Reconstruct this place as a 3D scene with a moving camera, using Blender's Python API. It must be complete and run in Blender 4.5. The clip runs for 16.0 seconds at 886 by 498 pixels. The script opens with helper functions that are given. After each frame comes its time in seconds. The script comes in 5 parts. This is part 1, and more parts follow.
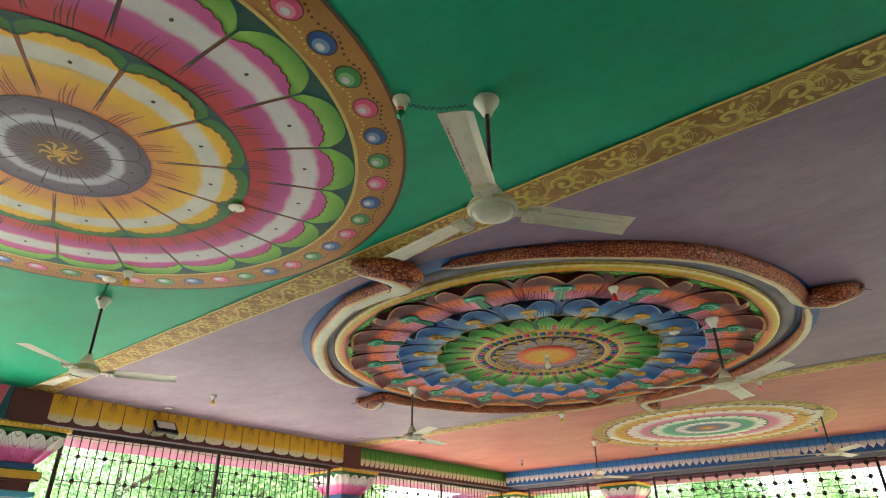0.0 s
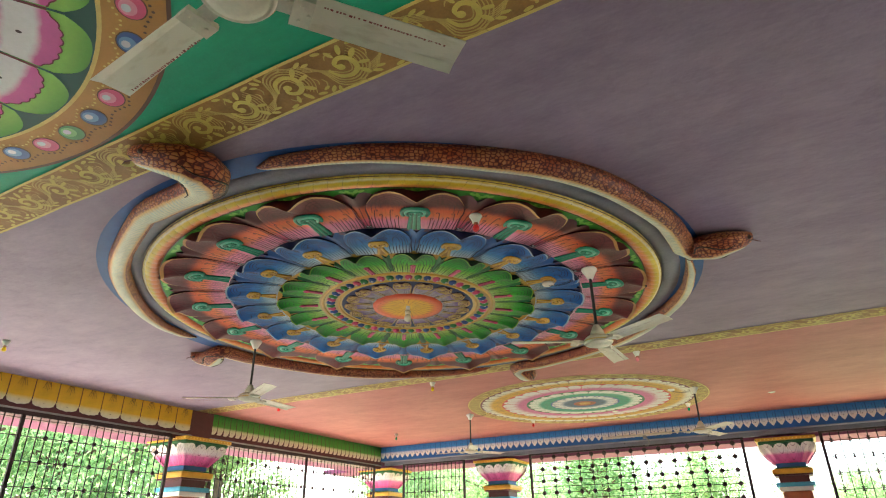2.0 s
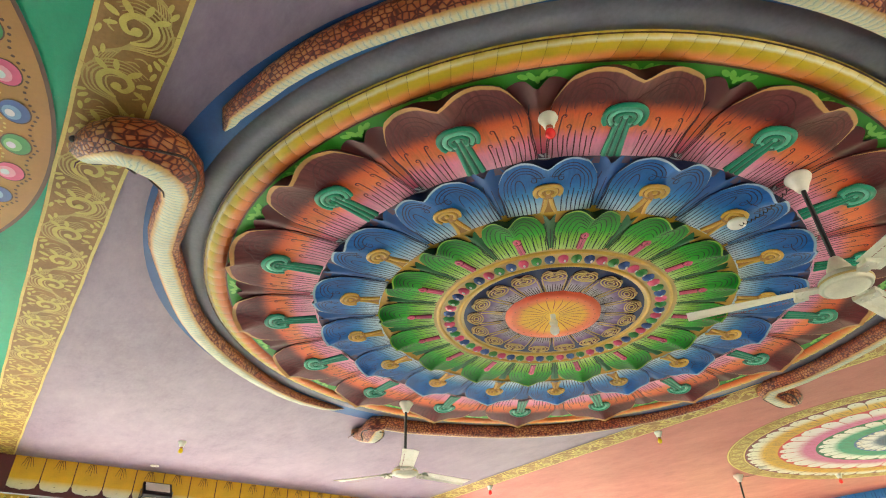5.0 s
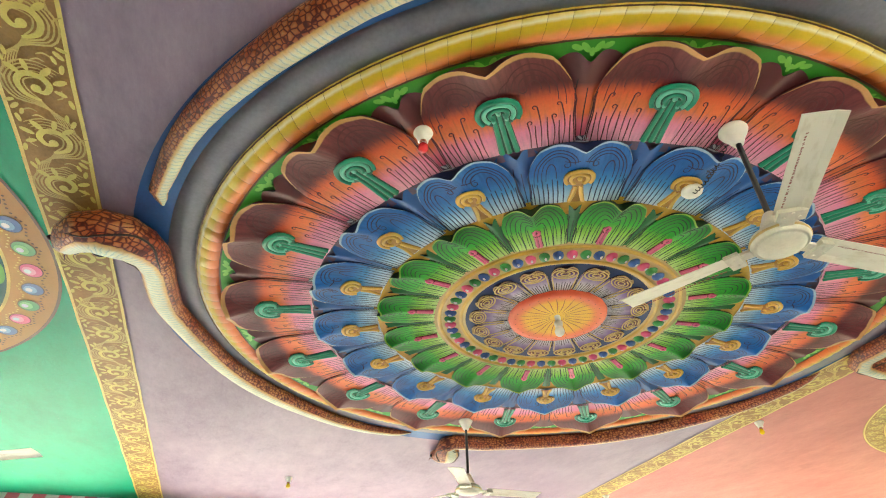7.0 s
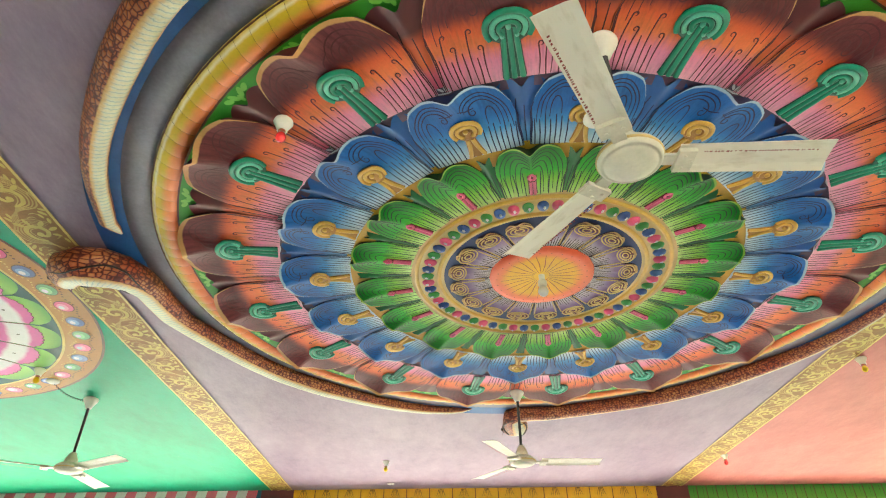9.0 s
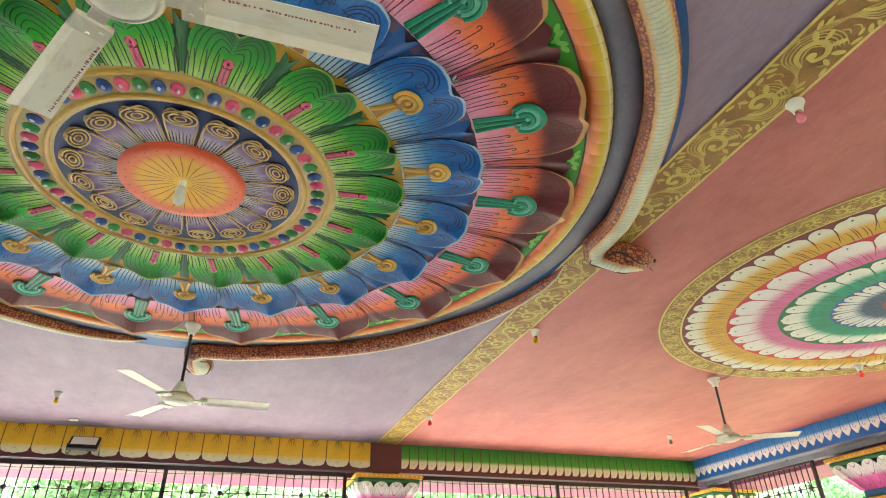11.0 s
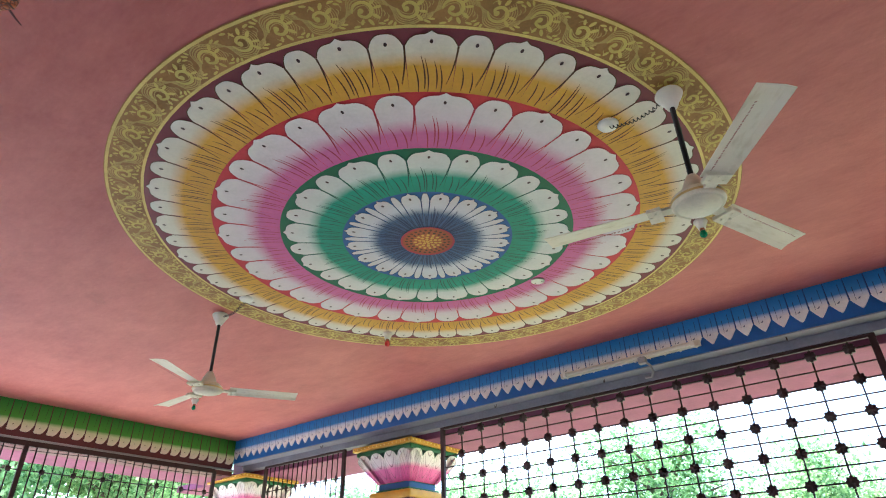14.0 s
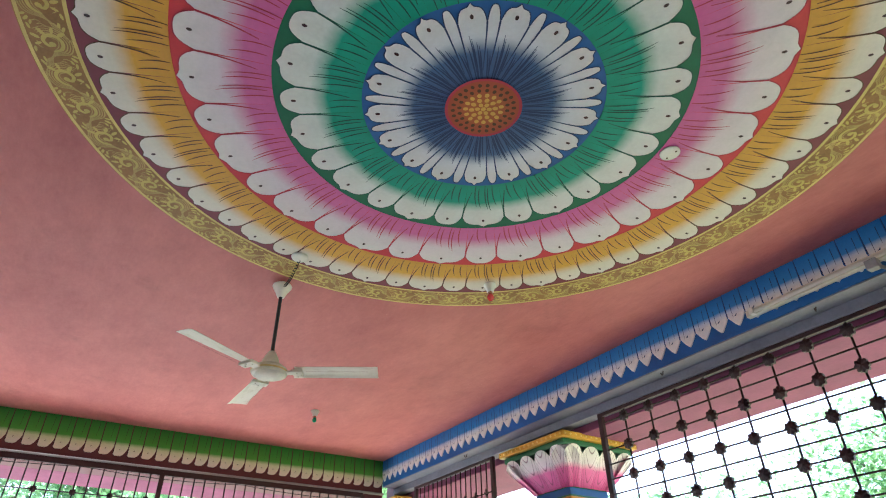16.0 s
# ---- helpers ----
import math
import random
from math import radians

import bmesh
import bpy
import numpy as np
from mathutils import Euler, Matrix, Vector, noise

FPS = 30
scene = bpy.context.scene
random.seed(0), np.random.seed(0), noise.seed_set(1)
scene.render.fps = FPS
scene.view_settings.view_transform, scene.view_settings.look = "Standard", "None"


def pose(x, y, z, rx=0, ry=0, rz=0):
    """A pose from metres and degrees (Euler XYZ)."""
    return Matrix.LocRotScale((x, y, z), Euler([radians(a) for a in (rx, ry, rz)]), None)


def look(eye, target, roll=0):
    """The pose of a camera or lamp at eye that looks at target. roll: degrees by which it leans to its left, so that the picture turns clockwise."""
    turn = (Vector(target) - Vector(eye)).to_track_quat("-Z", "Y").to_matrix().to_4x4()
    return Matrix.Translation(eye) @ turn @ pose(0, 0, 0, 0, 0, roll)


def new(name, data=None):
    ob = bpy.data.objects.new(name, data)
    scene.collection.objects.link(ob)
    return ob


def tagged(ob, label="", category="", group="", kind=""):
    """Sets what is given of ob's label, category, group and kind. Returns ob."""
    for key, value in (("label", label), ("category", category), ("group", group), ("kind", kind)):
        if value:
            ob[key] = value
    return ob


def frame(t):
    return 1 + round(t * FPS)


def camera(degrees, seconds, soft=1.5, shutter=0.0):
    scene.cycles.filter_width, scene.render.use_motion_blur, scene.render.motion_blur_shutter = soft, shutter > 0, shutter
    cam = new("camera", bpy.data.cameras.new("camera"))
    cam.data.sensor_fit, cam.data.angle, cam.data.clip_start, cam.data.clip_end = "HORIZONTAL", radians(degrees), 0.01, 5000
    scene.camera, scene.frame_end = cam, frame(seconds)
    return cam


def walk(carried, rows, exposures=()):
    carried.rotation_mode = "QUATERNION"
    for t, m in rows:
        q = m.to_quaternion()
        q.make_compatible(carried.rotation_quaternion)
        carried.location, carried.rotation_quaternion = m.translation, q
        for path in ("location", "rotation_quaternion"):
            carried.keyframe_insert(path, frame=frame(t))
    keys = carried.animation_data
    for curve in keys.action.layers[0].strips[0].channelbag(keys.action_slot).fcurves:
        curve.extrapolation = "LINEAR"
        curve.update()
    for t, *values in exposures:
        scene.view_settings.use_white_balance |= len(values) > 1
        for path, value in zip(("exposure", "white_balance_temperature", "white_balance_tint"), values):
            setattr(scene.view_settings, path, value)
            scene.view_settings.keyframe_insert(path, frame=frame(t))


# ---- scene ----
cam = camera(72.3, 16.0, soft=1.1)
PATH = [
    (0, (0.244, 0.059, 1.51), (-0.849, 1.458, 2.433), -0.8),
    (0.5, (0.212, 0.316, 1.49), (-0.772, 1.807, 2.388), -0.6),
    (1, (0.129, 0.602, 1.503), (-0.763, 2.16, 2.385), -0.6),
    (1.5, (0.106, 0.927, 1.484), (-0.763, 2.503, 2.357), -0.9),
    (2, (0.06, 1.257, 1.523), (-0.804, 2.839, 2.389), -0.9),
    (2.5, (-0.051, 1.584, 1.545), (-0.914, 3.166, 2.412), -0.9),
    (3, (-0.127, 1.933, 1.526), (-1.009, 3.506, 2.39), -1.0),
    (3.5, (-0.182, 2.282, 1.533), (-1.193, 3.751, 2.438), -1.1),
    (4, (-0.282, 2.588, 1.537), (-1.379, 3.957, 2.497), -1.2),
    (4.5, (-0.296, 2.843, 1.552), (-1.493, 4.054, 2.6), -1.4),
    (4.7, (-0.281, 2.95, 1.56), (-1.547, 4.056, 2.644), -1.4),
    (6.8, (0.267, 3.974, 1.513), (-1.254, 4.533, 2.685), -1.3),
    (7, (0.322, 4.081, 1.516), (-1.214, 4.592, 2.69), -1.4),
    (7.5, (0.398, 4.391, 1.521), (-1.191, 4.753, 2.68), -2.0),
    (8, (0.426, 4.715, 1.537), (-1.194, 4.833, 2.703), -2.1),
    (8.2, (0.473, 4.837, 1.519), (-1.153, 4.885, 2.683), -2.0),
    (10.3, (0.255, 5.964, 1.496), (-1.444, 6.04, 2.547), -1.2),
    (10.5, (0.209, 6.051, 1.499), (-1.488, 6.275, 2.535), -1.4),
    (10.6, (0.194, 6.115, 1.499), (-1.495, 6.416, 2.526), -1.4),
    (11, (0.133, 6.429, 1.492), (-1.488, 7.009, 2.511), -1.4),
    (11.5, (0.033, 6.807, 1.459), (-1.461, 7.664, 2.477), -1.2),
    (12, (-0.122, 7.18, 1.455), (-1.431, 8.303, 2.467), -1.1),
    (12.5, (-0.212, 7.568, 1.434), (-1.392, 8.839, 2.43), -1.3),
    (13, (-0.336, 7.991, 1.432), (-1.464, 9.308, 2.429), -1.0),
    (13.5, (-0.479, 8.423, 1.464), (-1.571, 9.768, 2.463), -1.0),
    (14, (-0.587, 8.848, 1.462), (-1.66, 10.203, 2.468), -1.3),
    (14.5, (-0.731, 9.248, 1.45), (-1.835, 10.583, 2.45), -1.1),
    (15, (-0.908, 9.615, 1.475), (-2.083, 10.862, 2.508), -1.0),
    (15.5, (-1.055, 9.989, 1.464), (-2.36, 11.046, 2.551), -1.0),
    (16, (-1.271, 10.292, 1.439), (-2.67, 11.195, 2.547), -0.9),
]
walk(cam, [(t, look(eye, target, roll)) for t, eye, target, roll in PATH],
     [(0.0, 2.85, 6120, 3), (1.5, 2.87, 6150, 4), (3.5, 3.05, 6200, 3), (4.7, 3.4, 6200, 0), (6.8, 3.7, 6200, -1), (8.2, 3.65, 6200, -2), (10.3, 3.55, 5950, -3),
      (11.0, 3.3, 5900, -1), (12.0, 3.05, 5500, 5), (12.5, 2.83, 5300, 7), (14.0, 2.6, 5100, 7), (16.0, 2.47, 5100, 7)])

# ---- light ----
world = bpy.data.worlds.new("sky")
scene.world = world
world.use_nodes = True
wn = world.node_tree.nodes
sky = wn.new("ShaderNodeTexSky")
sky.sky_type, sky.sun_disc = "NISHITA", False
sky.sun_elevation, sky.sun_rotation = radians(58), radians(-60)
sky.altitude, sky.air_density, sky.dust_density = 100, 1.2, 3.0
wn["Background"].inputs[1].default_value = 0.15
world.node_tree.links.new(sky.outputs[0], wn["Background"].inputs[0])
sun = new("sun", bpy.data.lights.new("sun", "SUN"))
sun.data.energy, sun.data.angle, sun.data.color = 5.0, radians(0.6), (1.0, 0.95, 0.86)
SUN_WAY = Vector((math.sin(radians(-60)) * math.cos(radians(58)), math.cos(radians(-60)) * math.cos(radians(58)), math.sin(radians(58))))
sun.matrix_world = look(SUN_WAY * 30, (0, 0, 0))

# ---- measures of the hall ----
H = 3.6                                  # ceiling
X_LEFT, X_RIGHT = -8.8, 3.0              # faces of the side beams
Y_BACK, Y_FAR = -2.8, 14.14
BAND1, BAND2, BAND_W = 3.0, 8.66, 0.31
LOTUS, MURAL_PINK, MURAL_GREEN = (-2.92, 5.98), (-2.87, 11.565), (-3.13, 0.91)


# ---- materials ----
def lin(r, g, b):
    return tuple(((c / 255 + 0.055) / 1.055) ** 2.4 if c > 10 else c / 255 / 12.92 for c in (r, g, b)) + (1.0,)


class Nodes:
    """A node material in short calls."""

    def __init__(self, name, rough=0.6, metal=0.0):
        self.m = bpy.data.materials.new(name)
        self.m.use_nodes = True
        self.t = self.m.node_tree
        self.b = self.t.nodes["Principled BSDF"]
        self.b.inputs["Roughness"].default_value = rough
        self.b.inputs["Metallic"].default_value = metal

    def n(self, kind):
        return self.t.nodes.new("ShaderNode" + kind)

    def put(self, value, socket):
        if isinstance(value, bpy.types.NodeSocket):
            self.t.links.new(value, socket)
        else:
            socket.default_value = value

    def math(self, op, a, b=0.0, c=0.0, clamp=False):
        node = self.n("Math")
        node.operation, node.use_clamp = op, clamp
        for v, s in zip((a, b, c), node.inputs):
            self.put(v, s)
        return node.outputs[0]

    def coords(self, which="Object"):
        return self.n("TexCoord").outputs[which]

    def split(self, vec):
        node = self.n("SeparateXYZ")
        self.put(vec, node.inputs[0])
        return node.outputs

    def join(self, x, y, z=0.0):
        node = self.n("CombineXYZ")
        for v, s in zip((x, y, z), node.inputs):
            self.put(v, s)
        return node.outputs[0]

    def noise(self, vec, scale, detail=4.0, rough=0.55, stretch=None):
        if stretch:
            mp = self.n("Mapping")
            self.put(vec, mp.inputs[0])
            mp.inputs["Scale"].default_value = stretch
            vec = mp.outputs[0]
        node = self.n("TexNoise")
        self.put(vec, node.inputs["Vector"])
        node.inputs["Scale"].default_value = scale
        node.inputs["Detail"].default_value = detail
        node.inputs["Roughness"].default_value = rough
        return node.outputs[0]

    def ramp(self, fac, stops, mode="LINEAR"):
        node = self.n("ValToRGB")
        node.color_ramp.interpolation = mode
        el = node.color_ramp.elements
        while len(el) > 1:
            el.remove(el[-1])
        el[0].position, el[0].color = stops[0]
        for p, c in stops[1:]:
            e = el.new(p)
            e.color = c
        self.put(fac, node.inputs[0])
        return node.outputs[0]

    def mix(self, fac, a, b, mode="MIX"):
        node = self.n("Mix")
        node.data_type, node.blend_type = "RGBA", mode
        self.put(fac, node.inputs[0])
        self.put(a, node.inputs[6])
        self.put(b, node.inputs[7])
        return node.outputs[2]

    def bump(self, height, strength=0.3, distance=0.01):
        node = self.n("Bump")
        node.inputs["Strength"].default_value = strength
        node.inputs["Distance"].default_value = distance
        self.put(height, node.inputs["Height"])
        self.t.links.new(node.outputs[0], self.b.inputs["Normal"])

    def done(self, colour):
        self.put(colour, self.b.inputs["Base Color"])
        return self.m


def grime(k, colour, vec, amount=0.22, scale=3.0):
    """Mottles a colour at two scales."""
    a = k.noise(vec, scale, 5)
    b = k.noise(vec, scale * 14, 3)
    f = k.math("ADD", k.math("MULTIPLY", a, 0.7), k.math("MULTIPLY", b, 0.3))
    v = k.ramp(f, [(0.3, (1 - amount,) * 3 + (1,)), (0.7, (1 + amount * 0.3,) * 3 + (1,))])
    return k.mix(1.0, colour, v, "MULTIPLY")


def paint(name, rgb, rough=0.6, amount=0.2, scale=3.0, bump=0.15, metal=0.0):
    k = Nodes(name, rough, metal)
    v = k.coords()
    k.bump(k.noise(v, scale * 20, 4), bump, 0.004)
    return k.done(grime(k, lin(*rgb), v, amount, scale))


def brushed(name, light, dark, scale=0.9):
    """Hand-rolled ceiling paint: cloudy, with faint short brush marks and flecks of bare plaster."""
    k = Nodes(name, 0.6)
    v = k.coords()
    big = k.noise(v, scale, 6, 0.62, (0.8, 1.3, 1))
    mid = k.noise(v, 4.0, 6, 0.7, (0.75, 1.6, 1))
    fine = k.noise(v, 20, 5, 0.7, (0.7, 1.9, 1))
    f = k.math("ADD", k.math("ADD", k.math("MULTIPLY", big, 0.45), k.math("MULTIPLY", mid, 0.37)), k.math("MULTIPLY", fine, 0.18))
    col = k.ramp(f, [(0.36, lin(*dark)), (0.64, lin(*light))])
    stain = k.ramp(k.noise(v, 1.7, 7, 0.72), [(0.58, (0, 0, 0, 1)), (0.74, (0.32, 0.32, 0.32, 1))])
    col = k.mix(stain, col, lin(*[c * 0.72 for c in dark]))
    specks = k.noise(v, 120, 2, 0.5)
    col = k.mix(k.ramp(specks, [(0.765, (0, 0, 0, 1)), (0.79, (0.6, 0.6, 0.6, 1))]), col, lin(225, 200, 195))
    k.bump(k.math("ADD", k.noise(v, 38, 6), k.math("MULTIPLY", fine, 0.6)), 0.3, 0.007)
    return k.done(col)


def radial(name, stops, rough=0.55, reach=3.0, wobble=0.02, amount=0.16, bump=0.12):
    """Bands of paint round the object's own z axis: stops of (radius, rgb), blended between."""
    k = Nodes(name, rough)
    v = k.coords()
    x, y, _ = k.split(v)
    r = k.math("SQRT", k.math("ADD", k.math("MULTIPLY", x, x), k.math("MULTIPLY", y, y)))
    w = k.math("MULTIPLY", k.math("SUBTRACT", k.noise(v, 9, 3), 0.5), wobble * 2)
    f = k.math("DIVIDE", k.math("ADD", r, w), reach)
    col = k.ramp(f, [(p / reach, lin(*c)) for p, c in stops])
    k.bump(k.noise(v, 60, 4), bump, 0.004)
    return k.done(grime(k, col, v, amount, 4.0))


def carved(name, stops, reach, rough=0.55, rim=(220, 180, 110), brim=0.95):
    """Painted plaster petal: airbrushed radial colour, faint brush streaks up the petal, a pale line along its lip."""
    k = Nodes(name, rough)
    k.b.inputs["Specular IOR Level"].default_value = 0.28
    v = k.coords()
    x, y, _ = k.split(v)
    r = k.math("SQRT", k.math("ADD", k.math("MULTIPLY", x, x), k.math("MULTIPLY", y, y)))
    uv = k.split(k.coords("UV"))
    u, t = uv[0], uv[1]
    streak = k.noise(k.join(k.math("MULTIPLY", u, 9.0), k.math("MULTIPLY", t, 1.6)), 2.2, 4, 0.6)
    w = k.math("MULTIPLY", k.math("SUBTRACT", streak, 0.5), 0.10)
    col = k.ramp(k.math("DIVIDE", k.math("ADD", r, w), reach), [(p / reach, lin(*c)) for p, c in stops])
    shade = k.ramp(streak, [(0.32, (0.74, 0.74, 0.74, 1)), (0.52, (1, 1, 1, 1)), (0.72, (1.08, 1.08, 1.08, 1))])
    col = k.mix(1.0, col, shade, "MULTIPLY")
    wob = k.math("MULTIPLY", k.math("SUBTRACT", k.noise(v, 16, 2), 0.5), 0.03)
    lip = k.ramp(k.math("ADD", t, wob), [(brim, (0, 0, 0, 1)), (brim + 0.012, (0.92, 0.92, 0.92, 1))])
    col = k.mix(lip, col, lin(*rim))
    k.bump(k.math("ADD", k.math("MULTIPLY", k.noise(v, 34, 4), 0.5), k.math("MULTIPLY", streak, 0.7)), 0.45, 0.006)
    return k.done(grime(k, col, v, 0.2, 5.0))


def scales(name):
    """Snake skin: small lapped scales on the back, ribbed pale belly, told apart by the UV round the body."""
    k = Nodes(name, 0.42)
    uv = k.split(k.coords("UV"))
    u, t = uv[0], uv[1]
    b = k.math("MULTIPLY", t, 40)
    jit = k.math("MULTIPLY", k.math("SUBTRACT", k.noise(k.coords("UV"), 30, 2), 0.5), 0.75)
    cells = k.n("TexVoronoi")
    cells.feature = "DISTANCE_TO_EDGE"
    cells.inputs["Scale"].default_value = 1.0
    cells.inputs["Randomness"].default_value = 0.62
    k.put(k.join(k.math("MULTIPLY", u, 21), k.math("MULTIPLY", b, 0.92)), cells.inputs["Vector"])
    d = cells.outputs["Distance"]
    back = k.ramp(d, [(0.03, lin(92, 26, 16)), (0.08, lin(128, 48, 26)), (0.14, lin(188, 112, 62)), (0.45, lin(204, 146, 94))])
    tone = k.ramp(k.noise(k.coords(), 4.5, 3), [(0.36, lin(222, 160, 140)), (0.6, lin(255, 255, 255))])
    back = k.mix(1.0, back, tone, "MULTIPLY")
    rib = k.math("ABSOLUTE", k.math("SUBTRACT", k.math("FRACT", k.math("ADD", k.math("MULTIPLY", t, 34), jit)), 0.5))
    off = k.math("ABSOLUTE", k.math("SUBTRACT", u, 0.43))
    pale = k.ramp(rib, [(0.0, lin(156, 172, 166)), (0.14, lin(206, 208, 186)), (0.4, lin(216, 208, 172))])
    warm = k.ramp(k.math("ADD", off, k.math("MULTIPLY", jit, 0.05)), [(0.06, (0, 0, 0, 1)), (0.11, (1, 1, 1, 1))])
    belly = k.mix(warm, pale, lin(214, 164, 96))
    f = k.ramp(k.math("ADD", off, k.math("MULTIPLY", jit, 0.025)), [(0.114, (1, 1, 1, 1)), (0.128, (0, 0, 0, 1))])
    col = k.mix(f, back, belly)
    hgt = k.math("ADD", k.math("MULTIPLY", d, k.math("SUBTRACT", 1.0, f)), k.math("MULTIPLY", k.math("MULTIPLY", rib, f), 0.35))
    k.bump(hgt, 0.6, 0.015)
    return k.done(grime(k, col, k.coords(), 0.25, 6.0))


M = {
    "ceil_green": brushed("green ceiling paint", (16, 168, 122), (6, 140, 100)),
    "ceil_purple": brushed("mauve ceiling paint", (160, 140, 158), (126, 106, 128)),
    "ceil_pink": brushed("salmon ceiling paint", (198, 118, 110), (166, 86, 84)),
    "band": paint("ochre border paint", (170, 126, 66), 0.6, 0.4, 5),
    "scroll": paint("pale yellow scroll paint", (214, 192, 96), 0.55, 0.25, 9),
    "scroll_dark": paint("olive scroll shading paint", (206, 176, 96), 0.55, 0.35, 9),
    "edge": paint("pale ochre line paint", (226, 202, 112), 0.55, 0.25, 6),
    "wall": paint("cream wall paint", (214, 202, 184), 0.7),
    "pink_out": paint("pink exterior paint", (132, 68, 100), 0.75, 0.3, 2.5, 0.4),
    "maroon": paint("maroon paint", (96, 38, 44), 0.5, 0.3),
    "iron": paint("dark maroon painted iron", (52, 22, 28), 0.45, 0.35, 8),
    "cable": paint("black cable", (26, 22, 24), 0.5),
    "cream": paint("cream enamel", (226, 218, 196), 0.35, 0.22, 5, 0.05),
    "white_pl": paint("white plastic", (236, 232, 220), 0.4, 0.12, 6, 0.03),
    "steel": paint("grey conduit", (150, 146, 146), 0.5, 0.3, 6),
    "floor": paint("polished grey floor tile", (186, 184, 180), 0.25, 0.15, 2),
}


# ---- building helpers ----
def mesh(name, verts, faces, mats, idx=None, uvs=None, smooth=False):
    me = bpy.data.meshes.new(name)
    me.from_pydata([tuple(v) for v in verts], [], faces)
    for m in (mats if isinstance(mats, (list, tuple)) else [mats]):
        me.materials.append(m)
    if idx is not None:
        me.polygons.foreach_set("material_index", idx)
    if uvs is not None:
        layer = me.uv_layers.new(name="UVMap")
        for loop in me.loops:
            layer.data[loop.index].uv = uvs[loop.vertex_index]
    if smooth:
        me.polygons.foreach_set("use_smooth", [True] * len(me.polygons))
    me.update()
    return me


def under(name, me, parent=None, m=None, label=""):
    ob = new(name, me)
    if parent is not None:
        ob.parent = parent
    if m is not None:
        ob.matrix_basis = m
    if label:
        ob["label"] = label
    return ob


def thing(name, x, y, z, label, category, group="", kind="", rz=0.0):
    ob = new(name)
    ob.empty_display_size = 0.1
    ob.matrix_basis = pose(x, y, z, 0, 0, rz)
    return tagged(ob, label, category, group, kind)


def from_bm(name, bm, mat, smooth=False):
    me = bpy.data.meshes.new(name)
    bm.to_mesh(me)
    bm.free()
    for m in (mat if isinstance(mat, (list, tuple)) else [mat]):
        me.materials.append(m)
    if smooth:
        me.polygons.foreach_set("use_smooth", [True] * len(me.polygons))
    return me


def box_mesh(name, size, mat, bevel=0.004, at=(0, 0, 0)):
    bm = bmesh.new()
    bmesh.ops.create_cube(bm, size=1.0, matrix=Matrix.Translation(at) @ Matrix.Diagonal((*size, 1)))
    if bevel:
        bmesh.ops.bevel(bm, geom=bm.edges[:], offset=min(bevel, min(size) * 0.4), segments=2, affect="EDGES", profile=0.6)
    return from_bm(name, bm, mat)


def box(name, lo, hi, mat, bevel=0.004, parent=None):
    size = [b - a for a, b in zip(lo, hi)]
    return under(name, box_mesh(name, size, mat, bevel), parent, pose(*[(a + b) / 2 for a, b in zip(lo, hi)]))


def lathe(name, profile, mat, n=28, idx=None):
    """A turned shape from (radius, z) pairs."""
    verts, faces, mi = [], [], []
    for r, z in profile:
        verts += [(r * math.cos(2 * math.pi * i / n), r * math.sin(2 * math.pi * i / n), z) for i in range(n)]
    for j in range(len(profile) - 1):
        for i in range(n):
            faces.append((j * n + i, j * n + (i + 1) % n, (j + 1) * n + (i + 1) % n, (j + 1) * n + i))
            mi.append(idx[j] if idx else 0)
    return mesh(name, verts, faces, mat, mi, smooth=True)


def tube(name, pts, radius, mat, n=8):
    """A round bar or cable along points; radius may be a list."""
    pts = [Vector(p) for p in pts]
    rad = radius if isinstance(radius, (list, tuple)) else [radius] * len(pts)
    verts, faces = [], []
    for i, p in enumerate(pts):
        d = (pts[min(i + 1, len(pts) - 1)] - pts[max(i - 1, 0)]).normalized()
        a = d.cross(Vector((0, 0, 1)) if abs(d.z) < 0.9 else Vector((1, 0, 0))).normalized()
        b = d.cross(a)
        verts += [p + rad[i] * (a * math.cos(2 * math.pi * k / n) + b * math.sin(2 * math.pi * k / n)) for k in range(n)]
    for i in range(len(pts) - 1):
        for k in range(n):
            faces.append((i * n + k, i * n + (k + 1) % n, (i + 1) * n + (k + 1) % n, (i + 1) * n + k))
    faces += [tuple(range(n)), tuple(range((len(pts) - 1) * n, len(pts) * n))]
    return mesh(name, verts, faces, mat, smooth=True)


